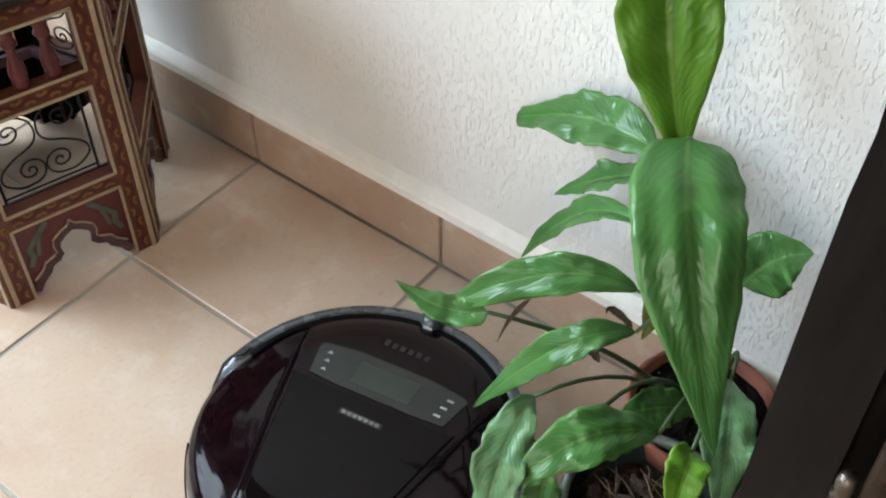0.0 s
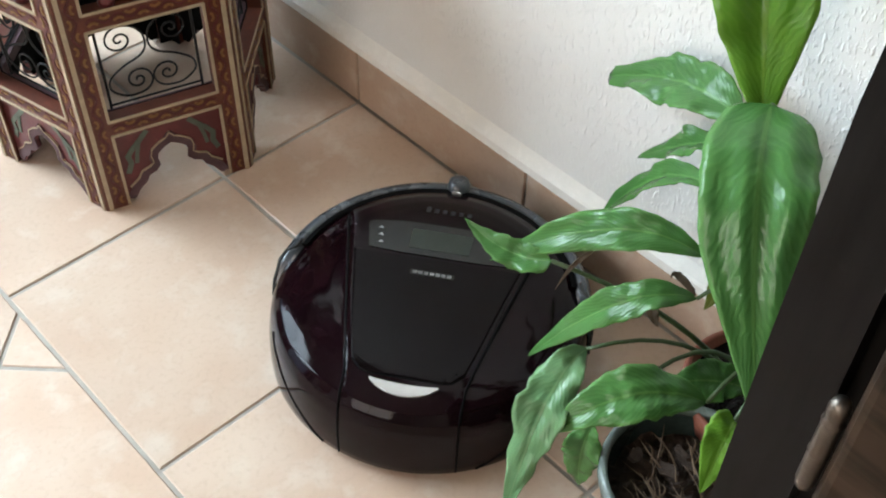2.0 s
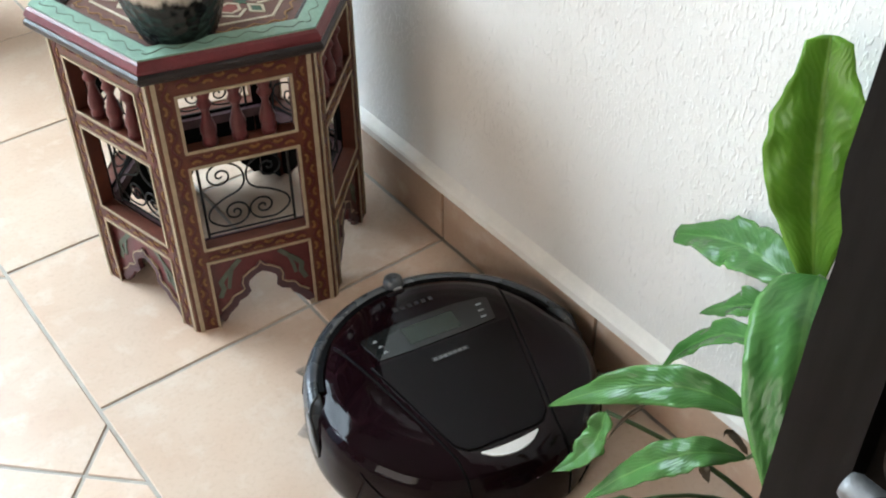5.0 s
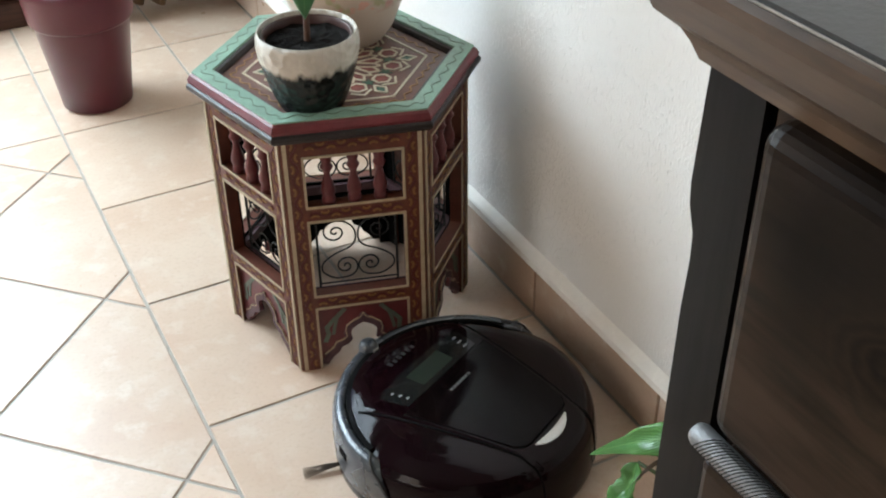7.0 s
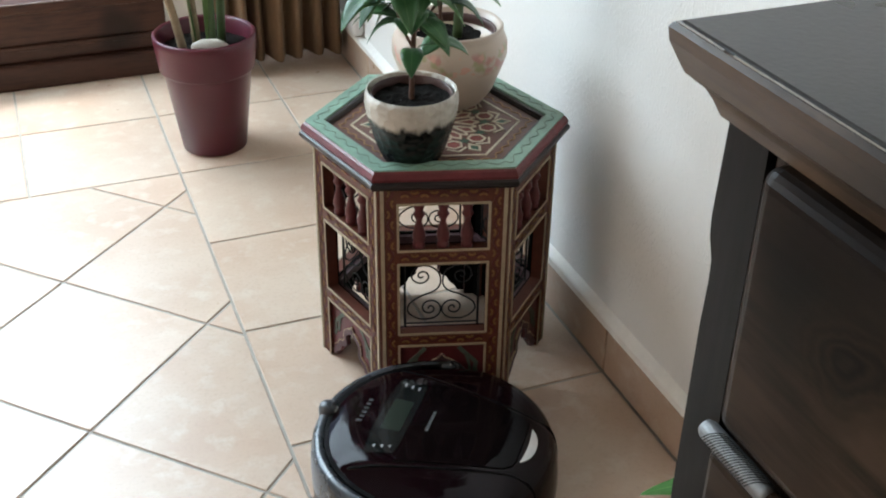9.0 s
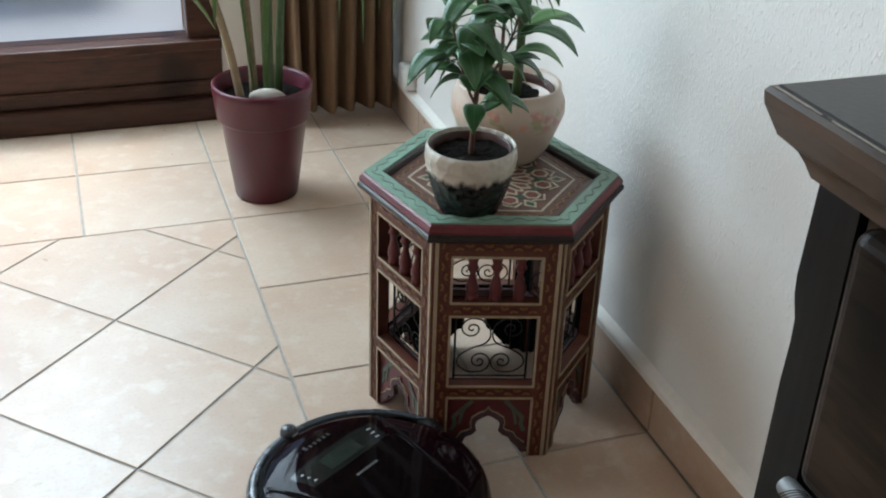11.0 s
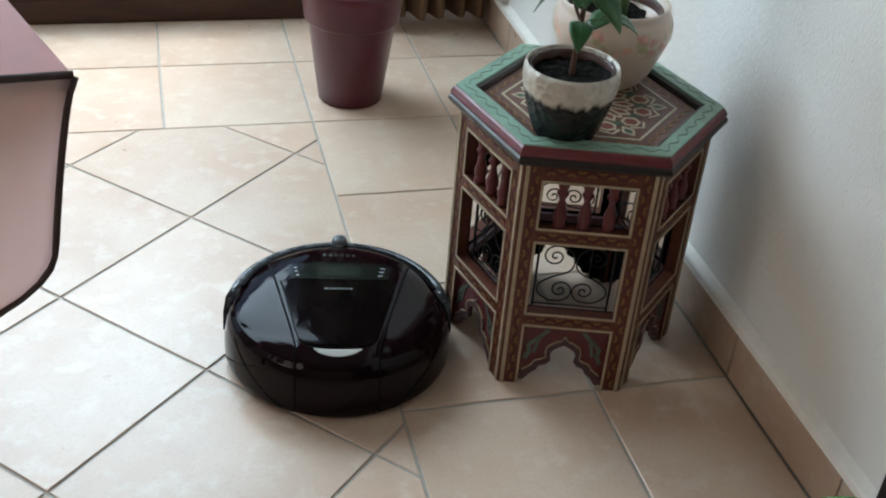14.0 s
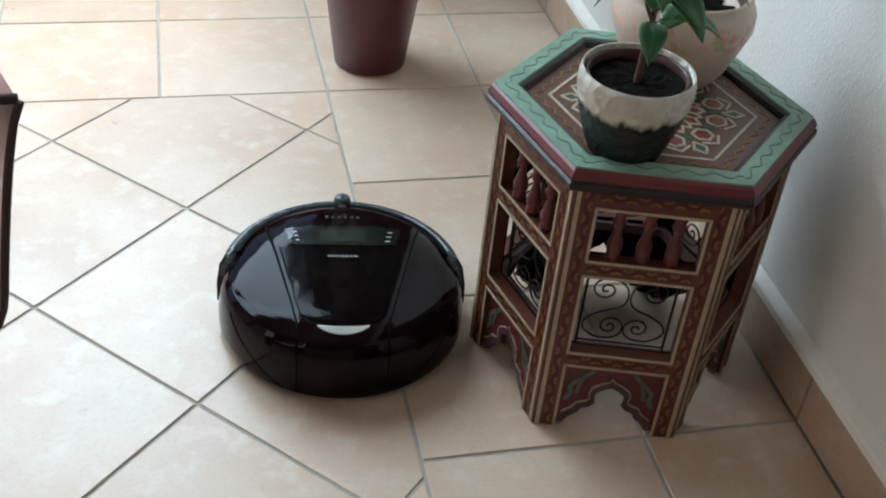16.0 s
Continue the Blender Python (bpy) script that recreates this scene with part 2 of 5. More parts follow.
WINDOW_WOOD = wood_material("mahogany_window_wood", (0.050, 0.020, 0.013), (0.085, 0.036, 0.022), 0.4, "X")
STEEL = plain("worn_steel", (0.26, 0.257, 0.252), 0.6, 1.0, vary=0.35, scale=60, bumpy=0.6, depth=0.001)
SCRATCH = plain("dark_engraved_line", (0.018, 0.017, 0.016), 0.7, 0.5, vary=0.2, scale=90)
PEWTER = plain("aged_pewter", (0.16, 0.135, 0.115), 0.38, 1.0, vary=0.3, scale=60)
SHELL = plain("piano_black_plastic", (0.0060, 0.0018, 0.0028), 0.04, vary=0.2, bumpy=0, scale=5, spec=0.16)
LID = plain("aubergine_black_plastic", (0.004, 0.0024, 0.0026), 0.05, vary=0.2, bumpy=0, scale=5, spec=0.11)
BUMPER = plain("graphite_satin_plastic", (0.036, 0.042, 0.050), 0.26, vary=0.1, fine=500, bumpy=0.1, depth=0.0004, spec=0.9)
# black of the robot's gaps, also painted in as shade inside the side table
GROOVE_AND_SHADE = plain("black_gap_and_shade", (0.003, 0.003, 0.003), 0.6, vary=0.1, bumpy=0, spec=0.05)
PANEL = plain("smoked_display_panel", (0.010, 0.0115, 0.011), 0.08, vary=0.1, bumpy=0)
SCREEN = plain("grey_lcd_glass", (0.020, 0.027, 0.021), 0.12, vary=0.08, bumpy=0)
DIM_MARK = plain("faint_grey_print", (0.030, 0.0295, 0.029), 0.6, vary=0.05, bumpy=0, spec=0.1)
MARK = plain("pale_print", (0.26, 0.26, 0.26), 0.5, vary=0.05, bumpy=0)
BADGE = plain("brushed_badge", (0.15, 0.147, 0.143), 0.35, 0.5, vary=0.2, scale=90)
TAB = plain("satin_silver_tab", (0.66, 0.64, 0.61), 0.22, 0.5, vary=0.06, bumpy=0)
RUBBER = plain("black_rubber", (0.012, 0.012, 0.012), 0.7, vary=0.2)
BRISTLE = plain("grey_bristle", (0.12, 0.11, 0.10), 0.7, vary=0.2)
RED_WOOD = plain("russet_painted_wood", (0.128, 0.031, 0.015), 0.42, vary=0.4, scale=45, bumpy=0.25)
DEEP_RED = plain("oxblood_painted_wood", (0.115, 0.017, 0.019), 0.4, vary=0.35, scale=40, bumpy=0.2)
PLUM = plain("plum_painted_wood", (0.105, 0.050, 0.058), 0.5, vary=0.35, scale=40, bumpy=0.2)
CREAM = plain("cream_paint_line", (0.40, 0.31, 0.205), 0.5, vary=0.25, scale=80, bumpy=0.2)
OCHRE = plain("ochre_vine_paint", (0.27, 0.135, 0.042), 0.5, vary=0.3, scale=90, bumpy=0.1)
GREEN_PAINT = plain("jade_green_paint", (0.205, 0.325, 0.243), 0.45, vary=0.3, scale=35, bumpy=0.25)
DARK_GREEN = plain("bottle_green_paint", (0.035, 0.085, 0.050), 0.5, vary=0.3, scale=60)
LEAF_PAINT = plain("grey_green_paint", (0.10, 0.13, 0.095), 0.5, vary=0.3, scale=60)
EDGE_RED = plain("wine_red_moulding", (0.150, 0.026, 0.030), 0.35, vary=0.3, scale=40, bumpy=0.15)
EDGE_DARK = plain("near_black_moulding", (0.020, 0.014, 0.014), 0.35, vary=0.4, scale=50, bumpy=0.2)
INLAY = plain("brown_inlay_panel", (0.115, 0.042, 0.026), 0.45, vary=0.35, scale=45, bumpy=0.2)
LATTICE = plain("cream_lattice_paint", (0.50, 0.42, 0.30), 0.5, vary=0.25, scale=80, bumpy=0.2)
PETAL = plain("brick_red_paint", (0.165, 0.032, 0.020), 0.45, vary=0.3, scale=60, bumpy=0.15)
IRON = plain("black_wrought_iron", (0.010, 0.010, 0.010), 0.5, 0.4, vary=0.3, scale=90, bumpy=0.3)
GLAZE = glaze_material()
ROSE = rose_material()
SOIL = plain("dark_potting_soil", (0.009, 0.0066, 0.0052), 0.95, vary=0.5, scale=90, fine=300, bumpy=1.0, depth=0.004, spec=0.1)
BARK = plain("brown_bark_mulch", (0.050, 0.029, 0.018), 0.85, vary=0.6, scale=50, fine=160, bumpy=0.9, depth=0.004)
FIBRE = plain("pale_bark_fibre", (0.135, 0.085, 0.050), 0.85, vary=0.5, scale=120, bumpy=0.4)
BROWN_PLASTIC = plain("brown_nursery_pot", (0.060, 0.020, 0.014), 0.4, vary=0.15)
WINE_PLASTIC = plain("wine_red_planter", (0.082, 0.0080, 0.018), 0.3, vary=0.15, scale=9, fine=400, bumpy=0.1, depth=0.0004)
TERRACOTTA = plain("orange_terracotta", (0.23, 0.072, 0.042), 0.75, vary=0.25)
DARK_CERAMIC = plain("dark_green_ceramic", (0.030, 0.045, 0.040), 0.18, vary=0.5, scale=18, coat=0.4)
PALE_RIM = plain("pale_green_glaze_rim", (0.17, 0.205, 0.18), 0.2, vary=0.7, scale=30)
STONE = plain("pale_pebble", (0.44, 0.40, 0.35), 0.8, vary=0.2, scale=25)
CURTAIN = plain("ochre_brown_curtain", (0.185, 0.110, 0.058), 0.9, vary=0.3, scale=20, fine=500, bumpy=0.3, stretch=(1, 1, 0.2))
PINK = cloth_material("dusty_pink_fabric", (0.86, 0.71, 0.68), 0.62)
ROSE_FABRIC = plain("deep_rose_fabric", (0.36, 0.165, 0.150), 0.85, vary=0.15, scale=14, fine=700, bumpy=0.35, depth=0.0006)
PIPING = plain("dark_brown_piping", (0.045, 0.024, 0.022), 0.8, vary=0.25, fine=700, bumpy=0.4)
WHITE_PLASTIC = plain("white_plastic", (0.72, 0.70, 0.66), 0.4, vary=0.06)
LILY = leaf_material("peace_lily_leaf", (0.042, 0.130, 0.030), (0.060, 0.172, 0.040), (0.150, 0.310, 0.085), 0.22)
LILY_YOUNG = leaf_material("young_lily_leaf", (0.075, 0.205, 0.014), (0.115, 0.275, 0.024), (0.220, 0.410, 0.060))
LILY_PALE = leaf_material("greyish_lily_leaf", (0.085, 0.190, 0.080), (0.115, 0.235, 0.100), (0.210, 0.350, 0.160))
LILY_OLIVE = leaf_material("yellowing_lily_leaf", (0.080, 0.100, 0.012), (0.120, 0.140, 0.020), (0.180, 0.200, 0.050))
FICUS = leaf_material("ficus_leaf", (0.028, 0.092, 0.032), (0.050, 0.128, 0.044), (0.130, 0.230, 0.090), 0.3)
FICUS_PALE = leaf_material("new_ficus_leaf", (0.120, 0.260, 0.090), (0.180, 0.330, 0.130), (0.300, 0.420, 0.200), 0.35)
YUCCA = leaf_material("strap_leaf", (0.060, 0.120, 0.030), (0.095, 0.165, 0.045), (0.180, 0.250, 0.085), 0.4)
STEM = plain("green_stem", (0.055, 0.095, 0.030), 0.5, vary=0.3, scale=60)
TWIG = plain("brown_twig", (0.105, 0.048, 0.028), 0.7, vary=0.35, scale=120, bumpy=0.4)
CANE = plain("pale_cane", (0.30, 0.22, 0.13), 0.7, vary=0.3, scale=60, bumpy=0.4)
DRY = plain("dry_leaf_edge", (0.075, 0.048, 0.022), 0.8, vary=0.4, scale=60)
GLASS = glass_material()
TERRACE = plain("pale_terrace_slab", (0.86, 0.85, 0.82), 0.8, vary=0.10, scale=3)
GARDEN_WOOD = wood_material("orange_garden_wood", (0.36, 0.17, 0.07), (0.46, 0.24, 0.11), 0.6, "Z")
HEDGE = plain("garden_green", (0.070, 0.110, 0.045), 0.9, vary=0.6, scale=6, fine=40)


# ---- mesh helpers ----
def part(name, bm, material, parent=None, label="", smooth=False, at=None):
    me = bpy.data.meshes.new(name)
    bmesh.ops.recalc_face_normals(bm, faces=bm.faces)
    bm.to_mesh(me)
    bm.free()
    me.materials.append(material)
    if smooth:
        me.shade_smooth()
    ob = new(name, me)
    if parent is not None:
        ob.parent = parent
    if at is not None:
        ob.matrix_basis = at
    if label:
        tagged(ob, label)
    return ob


def empty(name, m=None):
    ob = new(name)
    ob.empty_display_size = 0.05
    if m is not None:
        ob.matrix_basis = m
    return ob


def box(bm, x0, x1, y0, y1, z0, z1, bevel=0.0, seg=2):
    r = bmesh.ops.create_cube(bm, size=1.0, matrix=Matrix.Translation(((x0 + x1) / 2, (y0 + y1) / 2, (z0 + z1) / 2)) @ Matrix.Diagonal((x1 - x0, y1 - y0, z1 - z0, 1)))
    if bevel:
        edges = list({e for v in r["verts"] for e in v.link_edges})
        bmesh.ops.bevel(bm, geom=edges, offset=bevel, segments=seg, profile=0.5, affect="EDGES")
    return bm


def boxed(*a, **k):
    return box(bmesh.new(), *a, **k)


def lathe(bm, profile, a0=0.0, a1=360.0, n=48, shift=(0, 0, 0), turn=0.0):
    """Turn a profile of (radius, height); a full turn closes on itself."""
    full = abs(a1 - a0) >= 359.9
    count = n if full else n + 1
    rings = []
    for i in range(count):
        a = radians(a0 + (a1 - a0) * i / n + turn)
        rings.append([bm.verts.new((r * math.cos(a) + shift[0], r * math.sin(a) + shift[1], z + shift[2])) for r, z in profile])
    for i in range(n):
        p, q = rings[i], rings[(i + 1) % count]
        for j in range(len(profile) - 1):
            vs = [p[j], q[j], q[j + 1], p[j + 1]]
            try:
                bm.faces.new(vs)
            except ValueError:
                pass
    bmesh.ops.remove_doubles(bm, verts=bm.verts, dist=1e-6)
    if not full:
        bmesh.ops.holes_fill(bm, edges=[e for e in bm.edges if e.is_boundary])
    return bm


def tube(bm, pts, r, sides=6, r_end=None, flat=1.0):
    pts = [Vector(p) for p in pts]
    r_end = r if r_end is None else r_end
    rings, up = [], Vector((0.13, 0.31, 0.94)).normalized()
    for i, p in enumerate(pts):
        d = (pts[min(i + 1, len(pts) - 1)] - pts[max(i - 1, 0)]).normalized()
        s = d.cross(up)
        s = s.normalized() if s.length > 0.05 else d.orthogonal().normalized()
        t = s.cross(d)
        k = r + (r_end - r) * i / max(1, len(pts) - 1)
        rings.append([bm.verts.new(p + s * (k * math.cos(2 * math.pi * j / sides)) + t * (k * flat * math.sin(2 * math.pi * j / sides))) for j in range(sides)])
    for p, q in zip(rings, rings[1:]):
        for j in range(sides):
            bm.faces.new((p[j], p[(j + 1) % sides], q[(j + 1) % sides], q[j]))
    bm.faces.new(rings[0][::-1])
    bm.faces.new(rings[-1])
    return bm


def bezier(a, b, c, n):
    """Points of a curve that starts at a, passes b half way and ends at c."""
    a, b, c = Vector(a), Vector(b), Vector(c)
    k = b * 2 - (a + c) * 0.5
    return [a * (1 - t) ** 2 + k * (2 * t * (1 - t)) + c * t * t for t in (i / n for i in range(n + 1))]


def prism(bm, outline, z0, z1):
    lo = [bm.verts.new((x, y, z0)) for x, y in outline]
    hi = [bm.verts.new((x, y, z1)) for x, y in outline]
    m = len(outline)
    bm.faces.new(lo[::-1])
    bm.faces.new(hi)
    for i in range(m):
        bm.faces.new((lo[i], lo[(i + 1) % m], hi[(i + 1) % m], hi[i]))
    return bm


def ribbon(bm, pts, w, h):
    """A flat strip of width w and thickness h along points (x, y) on the plane z = 0."""
    for (x0, y0), (x1, y1) in zip(pts, pts[1:]):
        d = Vector((x1 - x0, y1 - y0))
        if d.length < 1e-6:
            continue
        s = Vector((-d.y, d.x)).normalized() * (w / 2)
        e = d.normalized() * (w * 0.25)
        prism(bm, [(x0 - s.x - e.x, y0 - s.y - e.y), (x1 - s.x + e.x, y1 - s.y + e.y), (x1 + s.x + e.x, y1 + s.y + e.y), (x0 + s.x - e.x, y0 + s.y - e.y)], 0, h)
    return bm


# ---- the room ----
T = 0.303
XW, XB = 0.028, 0.014           # wall face, baseboard face
L1, L2 = -0.204, -0.499         # joints that run along the wall
YF, YN = 0.909, 1.500           # end of the diagonal field, window wall
XWEST, YSOUTH, ZC = -3.20, -2.60, 2.50

floor = part("floor", boxed(XWEST, XW + 0.15, YSOUTH, YN + 0.16, -0.12, -0.0022), GROUT)
tagged(floor, "beige stoneware tile floor with grey joints", "floor", kind="structure")
wall_e = part("wall_east", boxed(XW, XW + 0.15, YSOUTH - 0.15, YN + 0.16, -0.12, ZC), PLASTER)
tagged(wall_e, "white roughcast wall with vertical trowel strokes", "wall", kind="structure")
wall_s = part("wall_south", boxed(XWEST, XW, YSOUTH - 0.15, YSOUTH, -0.12, ZC), ROOM_PAINT)
tagged(wall_s, "plain beige painted wall", "wall", kind="structure")
bm = bmesh.new()
box(bm, XWEST - 0.15, XWEST, YSOUTH - 0.15, -1.70, -0.12, ZC)
box(bm, XWEST - 0.15, XWEST, -0.10, YN + 0.16, -0.12, ZC)
box(bm, XWEST - 0.15, XWEST, -1.70, -0.10, -0.12, 0.88)
box(bm, XWEST - 0.15, XWEST, -1.70, -0.10, 2.22, ZC)
tagged(part("wall_west", bm, ROOM_PAINT), "beige wall with a window opening", "wall", kind="structure")
bm = bmesh.new()
box(bm, -0.42, XW, YN, YN + 0.16, -0.12, ZC)
box(bm, XWEST, -0.42, YN, YN + 0.16, 2.20, ZC)
box(bm, XWEST, -3.02, YN, YN + 0.16, -0.12, 2.20)
tagged(part("wall_north", bm, PLASTER), "white wall round the garden window", "wall", kind="structure")
tagged(part("ceiling", boxed(XWEST - 0.15, XW + 0.15, YSOUTH - 0.15, YN + 0.16, ZC, ZC + 0.12), CEILING), "plain beige ceiling", "ceiling", kind="structure")

# garden window: broad lower rail over a proud skirting, stiles, panes
window_1 = empty("window_1", Matrix.Translation((0, YN, 0)))
tagged(window_1, "brown wooden garden window with a broad lower rail", "window", kind="structure")
part("skirting", boxed(-3.02, -0.42, -0.034, 0.05, 0.0, 0.062, bevel=0.006), WINDOW_WOOD, window_1)
bm = bmesh.new()
box(bm, -3.02, -0.42, -0.012, 0.06, 0.062, 0.185, bevel=0.004)
box(bm, -3.02, -0.42, -0.020, 0.06, 0.092, 0.106, bevel=0.004)
part("lower_rail", bm, WINDOW_WOOD, window_1)
part("window_sill", boxed(-3.02, -0.42, -0.030, 0.07, 0.185, 0.212, bevel=0.005), WINDOW_WOOD, window_1)
for x0, x1 in ((-0.50, -0.42), (-1.76, -1.68), (-3.02, -2.94)):
    part("stile", boxed(x0, x1, -0.010, 0.06, 0.212, 2.12, bevel=0.004), WINDOW_WOOD, window_1)
part("top_rail", boxed(-3.02, -0.42, -0.010, 0.06, 2.12, 2.20, bevel=0.004), WINDOW_WOOD, window_1)
for x0, x1 in ((-1.68, -0.50), (-2.94, -1.76)):
    pane = part("pane", boxed(x0, x1, 0.020, 0.026, 0.212, 2.12), GLASS, window_1)
    pane.visible_shadow = False
window_2 = empty("window_2", Matrix.Translation((XWEST, 0, 0)))
tagged(window_2, "brown wooden casement window", "window", kind="structure")
bm = bmesh.new()
for y0, y1 in ((-1.70, -1.63), (-0.935, -0.865), (-0.17, -0.10)):
    box(bm, -0.08, 0.0, y0, y1, 0.88, 2.22, bevel=0.004)
box(bm, -0.08, 0.0, -1.63, -0.17, 0.88, 0.95)
box(bm, -0.08, 0.0, -1.63, -0.17, 2.15, 2.22)
part("window_frame", bm, WINDOW_WOOD, window_2)
for y0, y1 in ((-1.63, -0.935), (-0.865, -0.17)):
    pane = part("pane", boxed(-0.045, -0.040, y0, y1, 0.95, 2.15), GLASS, window_2)
    pane.visible_shadow = False

# the garden beyond
tagged(part("ground", boxed(-40, 40, YN + 0.17, 80, -0.35, -0.10), TERRACE), "pale sunlit terrace slabs", "terrace", kind="structure")
bm = bmesh.new()
box(bm, -1.05, -0.56, 3.05, 3.45, -0.10, 0.40, bevel=0.03, seg=3)
box(bm, -1.10, -0.51, 3.00, 3.50, 0.36, 0.46, bevel=0.02, seg=3)
tagged(part("garden_trough", bm, WHITE_PLASTIC), "large white garden trough on the terrace", "planter")
fence = empty("garden_fence", Matrix.Translation((-0.40, 2.55, -0.10)))
tagged(fence, "orange-brown wooden garden fence boards", "fence")
for i in range(4):
    part("board", boxed(i * 0.13, i * 0.13 + 0.11, 0, 0.03, 0, 1.5, bevel=0.006), GARDEN_WOOD, fence)
part("rail", boxed(-0.02, 0.52, 0.03, 0.07, 0.5, 0.6, bevel=0.006), GARDEN_WOOD, fence)
tagged(part("garden_plank", box(bmesh.new(), -1.95, -1.83, 2.6, 3.7, -0.08, -0.03, bevel=0.01), GARDEN_WOOD), "weathered plank lying on the terrace", "plank")
bm = bmesh.new()
for i in range(60):
    a = random.uniform(-9, 6)
    bmesh.ops.create_icosphere(bm, subdivisions=2, radius=random.uniform(0.4, 0.9), matrix=Matrix.Translation((a, 11 + random.uniform(-0.6, 0.6), random.uniform(0.0, 2.2))))
for v in bm.verts:
    v.co += noise.noise_vector(v.co * 3.0) * 0.22
tagged(part("hedge", bm, HEDGE), "dense green garden hedge", "hedge", kind="stuff")

# baseboard ledge
bm = bmesh.new()
n0, n1 = YSOUTH, YN
prof = [(XB + 0.001, 0.0800), (XB - 0.0010, 0.0815), (XB - 0.0010, 0.0930), (XB + 0.0015, 0.0960), (XW - 0.004, 0.1010), (XW + 0.003, 0.1050), (XW + 0.003, 0.0800)]
a = [bm.verts.new((x, n0, z)) for x, z in prof]
b = [bm.verts.new((x, n1, z)) for x, z in prof]
for i in range(len(prof)):
    k = (i + 1) % len(prof)
    bm.faces.new((a[i], a[k], b[k], b[i]))
bm.faces.new(a[::-1])
bm.faces.new(b)
tagged(part("trim", bm, LEDGE), "cream filler ledge along the top of the tile skirting", "trim", kind="structure")
base = part("baseboard", boxed(XB + 0.004, XW, YSOUTH, YN, 0.0, 0.079), GROUT)
tagged(base, "tile skirting along the white wall", "baseboard", kind="structure")


# ---- the robot vacuum ----
DOME = [(0.0, 0.1030), (0.05, 0.1028), (0.085, 0.1018), (0.105, 0.1002), (0.120, 0.0976), (0.133, 0.0938), (0.144, 0.0890), (0.1535, 0.0826), (0.1608, 0.0745), (0.1655, 0.0650), (0.1680, 0.0550)]
REAR = [(0.0, 0.1030), (0.05, 0.1028), (0.085, 0.1020), (0.105, 0.1008), (0.120, 0.0990), (0.133, 0.0966), (0.144, 0.0934), (0.1535, 0.0885), (0.1608, 0.0805), (0.1655, 0.0690), (0.1680, 0.0550)]


def groove_x(y):
    """Half the width of the raised deck, which narrows to the rear."""
    return 0.0855 + 0.235 * y


def shell_z(x, y):
    """Height of the upper shell: a flat deck between two wings that fall away to the sides."""
    r = math.hypot(x, y)
    z = DOME[-1][1]
    front = min(1.0, max(0.0, 0.5 + y / 0.07))
    for (r0, z0), (r1, z1), (_, f0), (_, f1) in zip(REAR, REAR[1:], DOME, DOME[1:]):
        if r <= r1:
            t = (r - r0) / (r1 - r0)
            z = (z0 + (z1 - z0) * t) * (1 - front) + (f0 + (f1 - f0) * t) * front
            break
    d = max(0.0, abs(x) - groove_x(y))
    return z - 0.0016 * min(1.0, d / 0.002) - 0.20 * d * max(0.0, 1 - r / 0.166)


